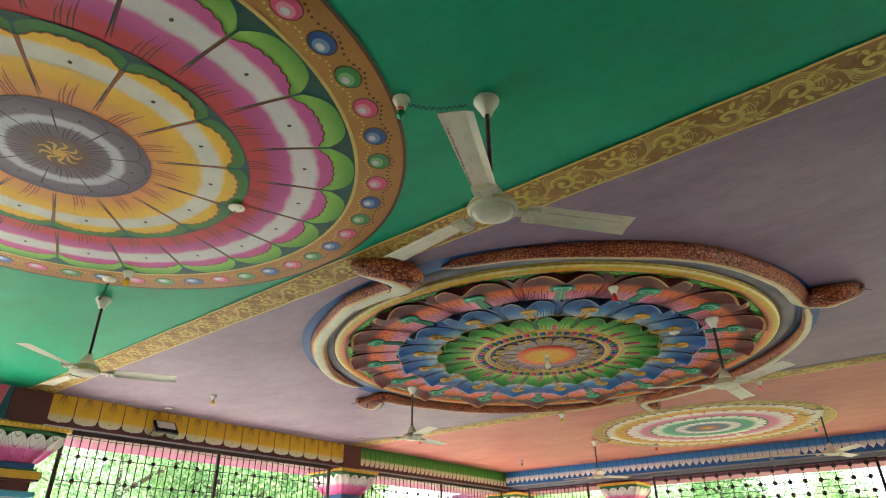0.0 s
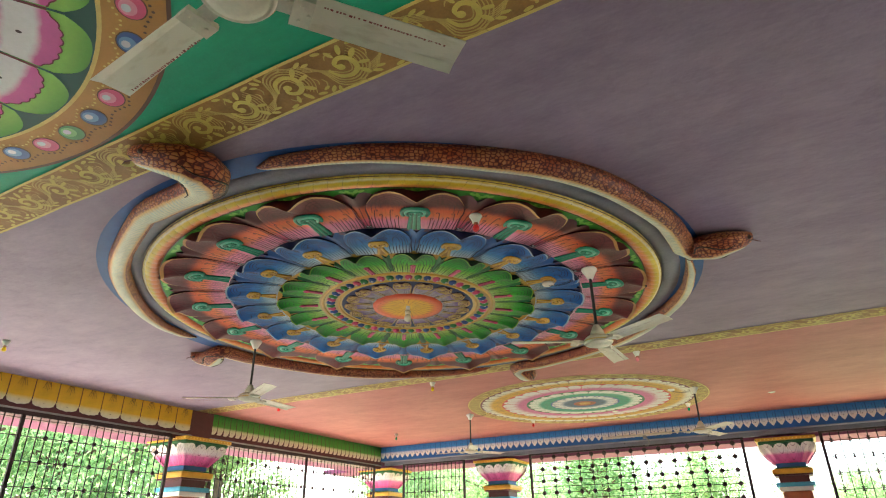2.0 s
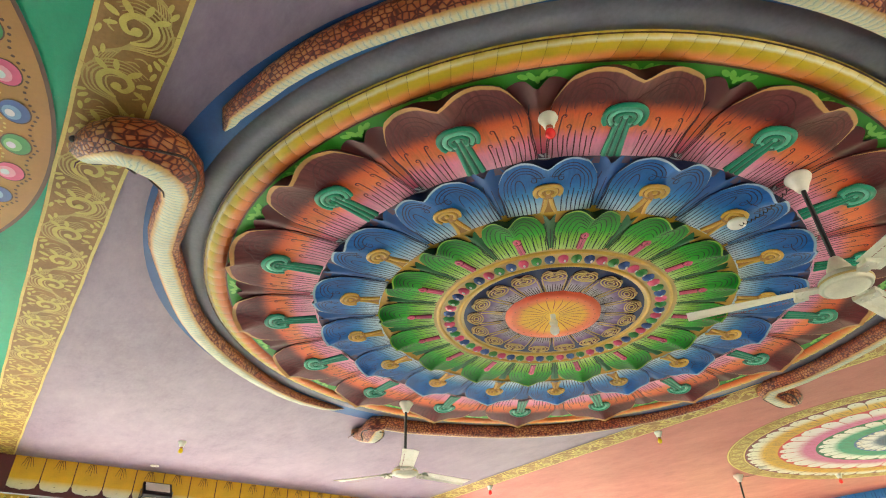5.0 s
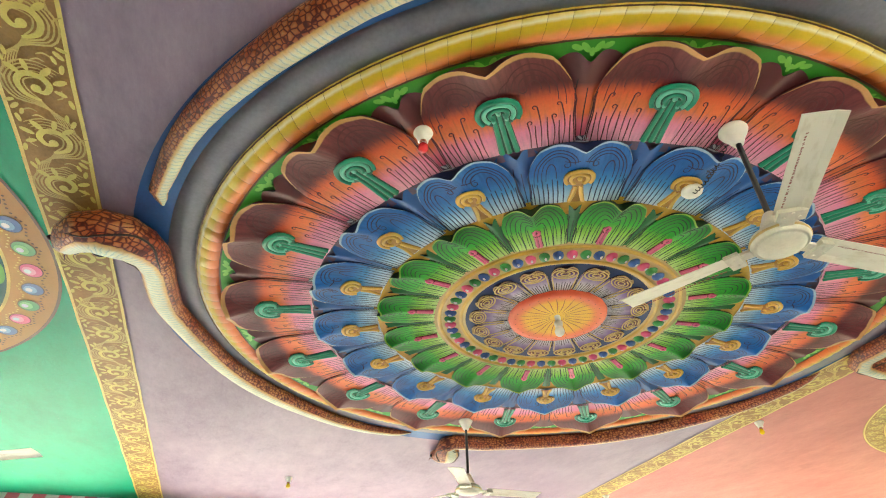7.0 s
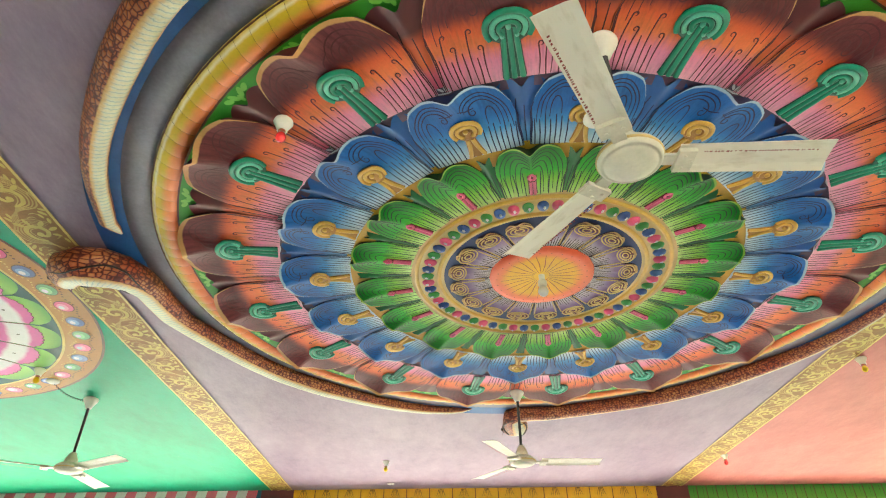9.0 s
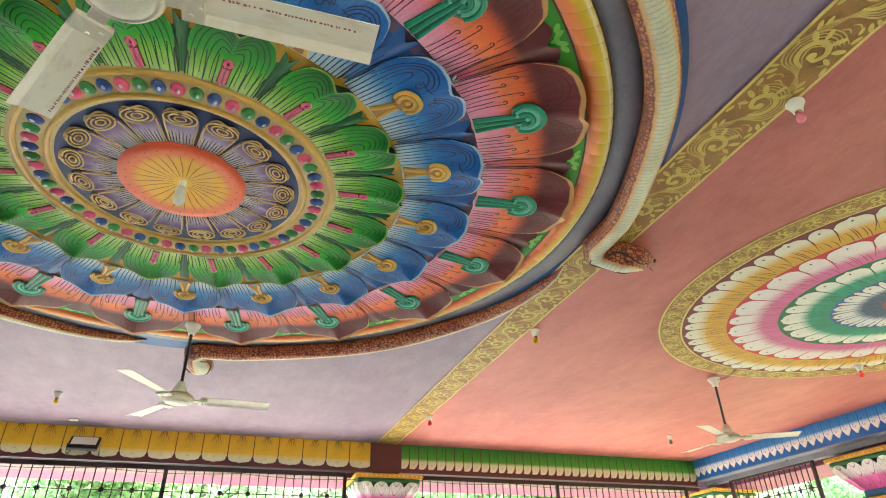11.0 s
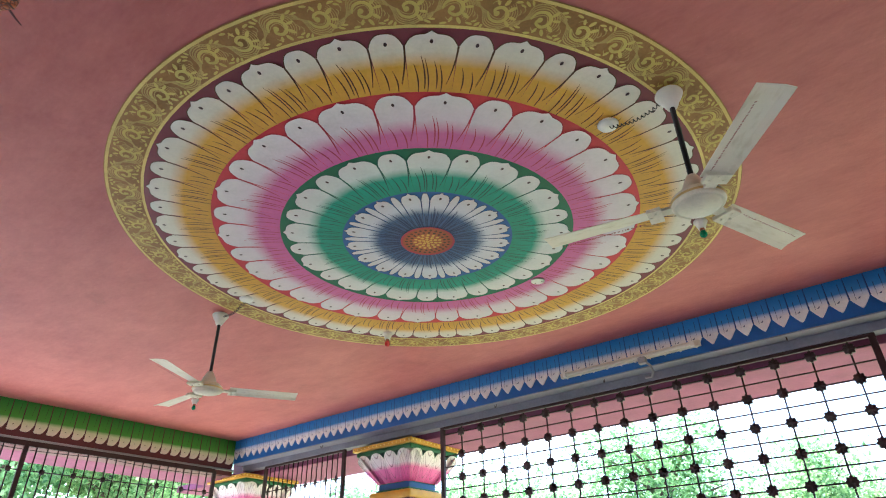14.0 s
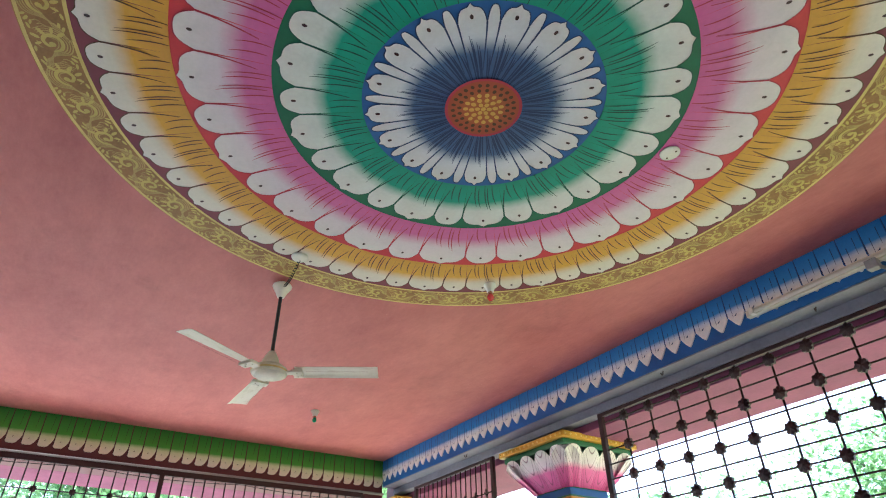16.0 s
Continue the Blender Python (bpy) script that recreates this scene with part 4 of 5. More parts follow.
M["l_rose"] = paint("rose paint", (222, 96, 130), 0.4, 0.25, 10)
M["l_core"] = radial("orange centre paint", [(0.0, (250, 208, 50)), (0.21, (248, 188, 36)), (0.262, (244, 132, 60)), (0.30, (240, 116, 74)), (0.34, (222, 84, 44))], wobble=0.03)
M["l_leafring"] = radial("leaf green ring paint", [(1.9, (30, 104, 20)), (2.1, (44, 132, 22)), (2.25, (70, 156, 34))])
M["l_leaf"] = paint("light leaf paint", (132, 204, 76), 0.5, 0.2)
M["l_rope"] = radial("yellow and orange rope paint", [(2.22, (206, 92, 34)), (2.265, (232, 126, 50)), (2.292, (232, 150, 60)), (2.304, (214, 176, 24)), (2.335, (226, 194, 40)), (2.344, (244, 234, 190)), (2.352, (236, 214, 110)), (2.365, (204, 168, 24))], 0.42, 3.0, 0.014)
M["l_grey"] = radial("grey ring paint", [(2.2, (150, 148, 156)), (2.5, (132, 130, 142))], amount=0.35)
M["l_blue_ring"] = radial("blue backing paint", [(2.4, (46, 110, 176)), (2.7, (30, 82, 150))], amount=0.35)
M["snake"] = scales("painted snake scales")


def depth_at(v, u, d0, d1, keel):
    d = d0 + (d1 - d0) * v ** 1.5
    d *= 1 - 0.42 * abs(u) ** 3.5
    d += 0.010 * math.cos(u * math.pi * 2) * v * (1 - abs(u))
    return d + keel * max(0.0, (v - 0.45) / 0.55) ** 2.2 * max(0.0, 1 - abs(u) * 1.9) ** 1.3


def petal_point(r0, r1, half, root, notch, v, u):
    """Plan of a two-lobed petal: u across from -1 to 1, v from root to lip."""
    a = half * (root + (1 - root) * min(1.0, v / 0.6)) * u * (1 - 0.10 * max(0.0, v - 0.72) / 0.28)
    lobe = (r1 - r0) * (1 - 0.20 * abs(u) ** 3.2 - 0.12 * max(0.0, abs(u) - 0.8) / 0.2 - notch * math.exp(-(u / 0.17) ** 2))
    return pol(r0 + lobe * v, a)


def hook(u0, v0, v1, side, size=0.055):
    """A line up the petal that ends in a small curl."""
    pts = [(u0 * (0.97 + 0.05 * math.sin(3 * i / 8)), v0 + (v1 - v0) * i / 8) for i in range(9)]
    x, y = pts[-1]
    for i in range(1, 12):
        q = math.pi * 1.55 * i / 11
        r = size * (1 - 0.5 * i / 11)
        pts.append((x + side * 1.5 * (size - r * math.cos(q)) * 0.9, y + r * math.sin(q)))
    return pts


def arch(u_out, v_foot, top, u_in, v_in, side, curl=0.0):
    """A line that climbs the outer flank, bends round the lobe and runs back in."""
    pts = []
    for i in range(19):
        q = i / 18
        c = (u_out + u_in) / 2
        ang = math.pi * q
        foot = v_foot if q < 0.5 else v_in
        pts.append((side * (c + (u_out - c) * math.cos(ang)), foot + (top - foot) * math.sin(ang) ** 0.75))
    if curl:
        x, y = pts[-1]
        for i in range(1, 13):
            q = math.pi * 1.7 * i / 12
            r = curl * (1 - 0.55 * i / 12)
            pts.append((x + side * 1.5 * (curl - r * math.cos(q)) * 0.8, y - r * math.sin(q)))
    return pts


def engraving(kind):
    """The lines cut into a petal, in (u, v)."""
    # outermost lines: dark petal outlines that also paint the shade of the gaps
    out = [[(s * (u + 0.008 * math.sin(9 * q)), q * top) for q in (0, 0.15, 0.3, 0.45, 0.6, 0.75, 0.9, 1.0)] for s in (-1, 1) for u, top in ((0.985, 0.9), (0.962, 0.74))]
    if kind == "pink":
        for side in (-1, 1):
            for j, (u, top) in enumerate(((0.34, 0.34), (0.50, 0.50), (0.68, 0.40), (0.82, 0.54))):
                out.append(hook(side * u, 0.01, top - (0.05 if side > 0 else 0), -side if j % 2 else side, 0.026))
            out += [[(side * u, 0.0), (side * u, 0.14), (side * (u + 0.01), 0.24 + 0.1 * w)] for u, w in ((0.42, 0.2), (0.59, 1.0), (0.75, 0.6), (0.90, 1.6))]
            out += [arch(0.86, 0.52, 0.90, 0.14, 0.60, side), arch(0.76, 0.54, 0.84, 0.22, 0.66, side), arch(0.66, 0.60, 0.79, 0.30, 0.66, side, 0.045), arch(0.56, 0.64, 0.735, 0.40, 0.67, side)]
            out.append([(side * 0.05, 0.70), (side * 0.10, 0.76), (side * 0.22, 0.80)])
    elif kind == "blue":
        for side in (-1, 1):
            out += [[(side * u, 0.0), (side * u * 1.0, 0.2), (side * (u + 0.02), 0.36 + 0.12 * w)] for u, w in ((0.28, 0.1), (0.40, 0.4), (0.50, 0.7), (0.60, 0.2), (0.70, 1.0), (0.80, 0.5), (0.90, 1.2))]
            out += [arch(0.88, 0.40, 0.91, 0.08, 0.74, side), arch(0.80, 0.44, 0.86, 0.12, 0.70, side), arch(0.72, 0.46, 0.81, 0.20, 0.66, side, 0.05), arch(0.64, 0.42, 0.70, 0.44, 0.44, side)]
            out.append([(side * 0.04, 0.78), (side * 0.16, 0.72), (side * 0.30, 0.72)])
    elif kind == "green":
        for side in (-1, 1):
            out += [[(side * u, 0.0), (side * u, 0.25), (side * u * 1.04, 0.5)] for u in (0.24, 0.50, 0.76, 0.90)]
            out += [arch(0.88, 0.30, 0.93, 0.03, 0.86, side), arch(0.76, 0.20, 0.87, 0.03, 0.78, side), arch(0.62, 0.10, 0.80, 0.03, 0.72, side), arch(0.48, 0.05, 0.72, 0.03, 0.66, side), arch(0.34, 0.05, 0.63, 0.03, 0.60, side)]
    else:
        for side in (-1, 1):
            out += [[(side * u, 0.04), (side * u, 0.2), (side * u, 0.30 + 0.1 * w)] for u, w in ((0.12, 1.2), (0.34, 0.4), (0.56, 1.0), (0.78, 0.6))]
            out.append([(side * 0.93, 0.10), (side * 0.93, 0.4), (side * 0.95, 0.62)])
    return out


def relief_petal(name, r0, r1, half, d0, d1, keel, mats, root=1.1, notch=0.06, lines=(), line_w=0.007):
    """mats: painted face, dark line. The second colours the engraved lines and paints shade on the flanks down to the
    bed.
    """
    nu, nv = 26, 18
    verts, uvs, faces, idx = [], [], [], []

    def at(u, v, up=0.0):
        x, y = petal_point(r0, r1, half, root, notch, v, u)
        return (x, y, -depth_at(v, u, d0, d1, keel) - up)

    for j in range(nv + 1):
        for i in range(nu + 1):
            verts.append(at(-1 + 2 * i / nu, j / nv))
            uvs.append((-1 + 2 * i / nu, j / nv))
    for j in range(nv):
        for i in range(nu):
            a = j * (nu + 1) + i
            faces.append((a, a + 1, a + nu + 2, a + nu + 1))
            idx.append(0)
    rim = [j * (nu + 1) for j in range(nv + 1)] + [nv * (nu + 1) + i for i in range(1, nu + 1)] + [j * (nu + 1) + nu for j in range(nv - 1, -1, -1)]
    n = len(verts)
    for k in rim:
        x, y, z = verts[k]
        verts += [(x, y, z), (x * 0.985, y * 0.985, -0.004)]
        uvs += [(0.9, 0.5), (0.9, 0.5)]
    # flanks in the dark colour: shade of the gap painted on
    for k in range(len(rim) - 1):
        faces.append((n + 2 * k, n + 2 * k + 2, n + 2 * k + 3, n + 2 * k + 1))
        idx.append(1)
    for pts in lines:
        b = len(verts)
        m = len(pts)
        for i, (u, v) in enumerate(pts):
            p = Vector(at(u, v, 0.0028))
            q0, q1 = Vector(at(*pts[max(0, i - 1)])), Vector(at(*pts[min(m - 1, i + 1)]))
            d = q1 - q0
            side = Vector((-d.y, d.x, 0)).normalized() * line_w * 0.5 * (0.45 + 0.55 * math.sin(math.pi * (i + 0.6) / (m + 0.2)))
            verts += [p - side, p + side]
            uvs += [(u, 0.5), (u, 0.5)]
        for i in range(m - 1):
            faces.append((b + 2 * i, b + 2 * i + 1, b + 2 * i + 3, b + 2 * i + 2))
            idx.append(1)
    return mesh(name, verts, faces, mats, idx, uvs=uvs, smooth=True)


class Solid:
    """Collects rounded pieces into one mesh."""

    def __init__(self):
        self.v, self.f, self.i, self.m = [], [], [], 0

    def blob(self, c, r, turn=0.0, n=12, k=6):
        b = len(self.v)
        for j in range(k + 1):
            p = math.pi * j / k
            for i in range(n):
                q = 2 * math.pi * i / n
                x, y, z = r[0] * math.sin(p) * math.cos(q), r[1] * math.sin(p) * math.sin(q), r[2] * math.cos(p)
                self.v.append((c[0] + x * math.cos(turn) - y * math.sin(turn), c[1] + x * math.sin(turn) + y * math.cos(turn), c[2] + z))
        for j in range(k):
            for i in range(n):
                self.f.append((b + j * n + i, b + j * n + (i + 1) % n, b + (j + 1) * n + (i + 1) % n, b + (j + 1) * n + i))
                self.i.append(self.m)

    def rod(self, pts, radii, flat=0.7, n=8):
        b = len(self.v)
        for i, p in enumerate(pts):
            x0, x1 = pts[max(i - 1, 0)], pts[min(i + 1, len(pts) - 1)]
            d = math.hypot(x1[0] - x0[0], x1[1] - x0[1]) or 1
            ox, oy = -(x1[1] - x0[1]) / d, (x1[0] - x0[0]) / d
            for k in range(n):
                q = 2 * math.pi * k / n
                self.v.append((p[0] + ox * radii[i] * math.cos(q), p[1] + oy * radii[i] * math.cos(q), p[2] + radii[i] * flat * math.sin(q)))
        for i in range(len(pts) - 1):
            for k in range(n):
                self.f.append((b + i * n + k, b + i * n + (k + 1) % n, b + (i + 1) * n + (k + 1) % n, b + (i + 1) * n + k))
                self.i.append(self.m)

    def mesh(self, name, mat):
        return mesh(name, self.v, self.f, mat, self.i, smooth=True)


RINGS = {  # root, tip, depth at root and tip, keel of the tip
    "pink": (1.665, 2.235, 0.026, 0.056, 0.056),
    "blue": (1.235, 1.690, 0.024, 0.046, 0.040),
    "green": (0.850, 1.245, 0.020, 0.036, 0.030),
}


def emblem(kind):
    r0, r1, d0, d1, keel = RINGS[kind]
    s = Solid()

    def on(r, y=0.0, up=0.008):
        v = max(0, min(1, (r - r0) / (r1 - r0)))
        return (r, y, -depth_at(v, y / (0.19 * r), d0, d1, keel) - up)

    def bow(r, reach, tall, turn, thick, up):
        """An arched strand, its ends curling back towards the stem."""
        pts = []
        for i in range(17):
            q = -turn + 2 * turn * i / 16
            pts.append(on(r + tall * math.cos(q), reach * math.sin(q), up))
        s.rod(pts, [thick * (0.75 + 0.25 * math.cos(-1.4 + 2.8 * i / 16)) for i in range(17)])

    if kind == "pink":
        s.m = 1
        s.blob(on(1.945, 0, 0.0), (0.088, 0.104, 0.010), 0, 16)
        s.blob(on(1.93, 0.066, 0.0), (0.040, 0.032, 0.010))
        s.blob(on(1.93, -0.066, 0.0), (0.040, 0.032, 0.010))
        s.rod([on(r, 0, 0.0) for r in (1.675, 1.76, 1.85, 1.93)], [0.052, 0.046, 0.042, 0.040], 0.22)
        s.m = 0
        for y in (-0.030, 0.0, 0.030):
            s.rod([on(r, y * (1.15 - 0.35 * (r - 1.70) / 0.24)) for r in (1.675, 1.74, 1.81, 1.88, 1.94)], [0.0135, 0.012, 0.0115, 0.0115, 0.011])
        bow(1.935, 0.094, 0.088, 2.15, 0.0145, 0.012)
        bow(1.935, 0.040, 0.034, 2.5, 0.011, 0.014)
        s.m = 2
        bow(1.935, 0.067, 0.061, 2.3, 0.0125, 0.013)
        s.blob(on(1.945, 0.0, 0.012), (0.014, 0.012, 0.010))
        for side in (-1, 1):
            s.blob(on(1.90, side * 0.030, 0.012), (0.011, 0.010, 0.008))
    elif kind == "blue":
        s.m = 1
        s.blob(on(1.435, 0, 0.0), (0.066, 0.078, 0.009), 0, 16)
        s.rod([on(r, 0, 0.0) for r in (1.245, 1.31, 1.36, 1.41)], [0.046, 0.034, 0.028, 0.028], 0.22)
        s.m = 0
        for side in (-1, 1):
            s.rod([on(1.245 + 0.016 * i, side * (0.013 + 0.024 * (1 - i / 8) ** 2)) for i in range(9)], [0.0105] * 9)
            s.blob(on(1.398, side * 0.026, 0.012), (0.009, 0.013, 0.008))
        bow(1.43, 0.070, 0.064, 2.2, 0.0125, 0.011)
        bow(1.43, 0.043, 0.038, 2.5, 0.011, 0.012)
        s.blob(on(1.435, 0.0, 0.012), (0.015, 0.014, 0.010))
    else:
        s.m = 1
        s.rod([on(r, 0, 0.0) for r in (0.862, 0.92, 0.98, 1.02)], [0.024, 0.022, 0.024, 0.026], 0.22)
        s.m = 0
        for side in (-1, 1):
            s.rod([on(r, side * 0.0095) for r in (0.862, 0.90, 0.94, 0.975)], [0.0085] * 4)
            s.rod([on(0.985, side * 0.004), on(1.0, side * 0.016), on(1.018, side * 0.012), on(1.036, 0.0)], [0.008, 0.009, 0.009, 0.004])
    return s.mesh("emblem", {"pink": [M["l_teal"], M["l_tealdark"], M["l_teallight"]], "blue": [M["l_gold"], M["l_golddark"]], "green": [M["l_rose"], M["ln_maroon"]]}[kind])


def lotus():
    lo = thing("lotus_relief", *LOTUS, H, "large round plaster lotus relief in painted pink, blue and green petals", "ceiling relief")
    under("blue_backing", annulus(2.48, 2.70, -0.002, M["l_blue_ring"]), lo)
    under("grey_ring", lathe("grey_ring", [(2.35, 0), (2.35, -0.006), (2.44, -0.006), (2.515, -0.0035), (2.515, 0)], M["l_grey"], 128), lo)
    # rope ring in segments
    n = 150
    half = 180 / n
    verts, faces = [], []
    prof = [(2.225, -0.005), (2.232, -0.024), (2.262, -0.042), (2.297, -0.048), (2.33, -0.042), (2.356, -0.026), (2.364, -0.005)]
    for i in range(5):
        u = -1 + i / 2
        for r, z in prof:
            verts.append((*pol(r, u * half * 0.988 + (r - 2.295) * 8), z * (1 - 0.10 * abs(u) ** 4)))
    k = len(prof)
    for i in range(4):
        for j in range(k - 1):
            faces.append((i * k + j, i * k + j + 1, (i + 1) * k + j + 1, (i + 1) * k + j))
    seg = mesh("rope_segment", verts, faces, M["l_rope"], smooth=True)
    under("rope_bed", annulus(2.222, 2.366, -0.022, M["ln_brown"]), lo)
    for i in range(n):
        under("rope_segment", seg, lo, pose(0, 0, 0, 0, 0, 360 / n * i))
    under("leaf_ring", lathe("leaf_ring", [(1.9, -0.012), (2.0, -0.013), (2.235, -0.02)], M["l_leafring"], 128), lo)
    # a sprig of light leaves in each gap and notch of the green ring
    fl = Flat()
    for y, turn, a in ((0.026, 0.6, 0.030), (-0.026, -0.6, 0.030), (0.062, 1.1, 0.026), (-0.062, -1.1, 0.026)):
        fl.ellipse((2.185 + 0.1 * abs(y), y), a, 0.014, turn, 0, 0, 12)
    fl.ellipse((2.165, 0), 0.022, 0.011, 0, 0, 0, 10)
    leaf = fl.mesh("leaf", M["l_leaf"])
    for i in range(32):
        under("leaf", leaf, lo, pose(0, 0, -0.0225, 0, 0, 11.25 * i - 0.1))
    under("mauve_ring", annulus(1.60, 1.70, -0.0150, M["l_mauve"]), lo)
    under("mustard_ring", annulus(1.12, 1.262, -0.0140, M["l_goldbed"]), lo)
    # white sprigs on the mauve ring above the notches of the blue petals
    fl = Flat()
    for y, turn in ((0.0, 0.0), (0.022, 0.7), (-0.022, -0.7)):
        fl.ellipse((1.688, y), 0.018, 0.007, turn, 0, 0, 10)
    fl.stroke([(1.662 + 0.14 * abs(y), y) for y in (-0.09, -0.05, -0.02, 0.0, 0.02, 0.05, 0.09)], [0.003, 0.006, 0.009, 0.010, 0.009, 0.006, 0.003], 0, 0)
    sprig = fl.mesh("sprig", M["gem_light"])
    for i in range(32):
        under("sprig", sprig, lo, pose(0, 0, -0.0175, 0, 0, 0.5 + 11.25 * i))
    for kind, phase, back_tip, ink in (("pink", 11.0, 2.175, "shadow_pink"), ("blue", 0.5, 1.66, "ink_shade_blue"), ("green", 12.0, 1.20, "ink_shade_green")):
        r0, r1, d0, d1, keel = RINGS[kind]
        petal = relief_petal("petal", r0, r1, 10.25, d0, d1, keel, [M["l_" + kind], M["ink_shade_pink"] if kind == "pink" else M[ink]], 1.04, 0.05 if kind != "green" else 0.075, engraving(kind), {"pink": 0.0066, "blue": 0.0066, "green": 0.0060}[kind])
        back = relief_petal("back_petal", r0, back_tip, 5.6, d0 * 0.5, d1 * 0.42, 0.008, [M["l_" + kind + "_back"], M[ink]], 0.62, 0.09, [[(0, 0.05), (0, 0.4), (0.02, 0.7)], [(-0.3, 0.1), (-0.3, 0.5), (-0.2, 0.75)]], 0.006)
        em = emblem(kind)
        for i in range(16):
            p = under("petal", petal, lo, pose(0, 0, 0, 0, 0, phase + 22.5 * i))
            under("emblem", em, p)
            under("back_petal", back, lo, pose(0, 0, 0, 0, 0, phase + 22.5 * (i + 0.5)))
    # scalloped gold edge under the green petals, then gem ring, violet petals and centre
    under("gem_bed", lathe("gem_bed", [(0.635, -0.012), (0.665, -0.016), (0.80, -0.016), (0.86, -0.012)], M["l_goldpale"], 96), lo)
    for r in (0.668, 0.816):
        under("gold_ring", lathe("gold_ring", [(r - 0.016, -0.012), (r - 0.011, -0.024), (r, -0.028), (r + 0.011, -0.024), (r + 0.016, -0.012)], M["l_gold"], 96), lo)
    gems = []
    for mat in ("gem_pink", "gem_green", "gem_blue"):
        s = Solid()
        s.blob((0.742, 0, -0.018), (0.042, 0.034, 0.026), 0, 12, 6)
        s.m = 1
        s.blob((0.749, 0.006, -0.040), (0.014, 0.009, 0.006), 0, 8, 4)
        gems.append(s.mesh("gem", [M[mat], M["gem_light"]]))
    for i in range(57):
        under("gem", gems[i % 3], lo, pose(0, 0, 0, 0, 0, -0.6 + 360 / 57 * i))
    under("navy_ring", annulus(0.31, 0.66, -0.010, M["l_navy"]), lo)
    petal = relief_petal("petal", 0.325, 0.612, 10.4, 0.014, 0.024, 0.0, [M["l_violet"], M["ink_shade_violet"]], 1.02, 0.0, engraving("violet"), 0.0055)
    s = Solid()
    for k, m in ((0, 0), (1, 0), (2, 0)):
        rr = 0.058 - 0.019 * k
        s.m = m
        s.rod([(0.545 + rr * 0.85 * math.cos(q), rr * 1.38 * math.sin(q), -0.027) for q in [2 * math.pi * i / 18 for i in range(19)]], [0.0045] * 19, 0.8, 6)
    for side in (-1, 1):
        s.m = 0
        s.rod([(0.365 + 0.03 * i, side * (0.056 + 0.0045 * i), -0.024) for i in range(6)], [0.004] * 6, 0.8, 6)
    curl = s.mesh("curl", [M["l_goldpale"], M["ink_shade_violet"]])
    for i in range(17):
        p = under("petal", petal, lo, pose(0, 0, 0, 0, 0, 360 / 17 * i))
        under("curl", curl, p)
    under("centre", lathe("centre", [(0.340, -0.010), (0.334, -0.032), (0.285, -0.035), (0.12, -0.022), (0.02, -0.015), (0.0, -0.015)], M["l_core"], 64), lo)
    fl = Flat()
    for i in range(26):
        q = 360 / 26 * i
        fl.stroke([pol(0.05 + 0.043 * k, q + 1.5 * math.sin(k + i)) for k in range(6)], [0.003, 0.004, 0.006, 0.006, 0.005, 0.003], 0, 0)
        fl.ellipse(pol(0.292, q + 4), 0.006, 0.005, 0, 0, 0, 8)
    rib = fl.mesh("rib_pattern", M["ln_orange"])
    for v in rib.vertices:
        r = math.hypot(v.co.x, v.co.y)
        v.co.z = -0.0195 - max(0.0, (r - 0.02)) * 0.066
    under("rib_pattern", rib, lo)
    # wall of each ring's own bed, so nothing is open behind the petals
    for r0, r1, z, mat in ((0.84, 1.2, -0.010, "l_green_back"), (1.15, 1.66, -0.008, "l_blue_back"), (1.6, 2.2, -0.009, "l_pink_back")):
        under("bed", annulus(r0, r1, z, M[mat]), lo)
    return lo


lotus()


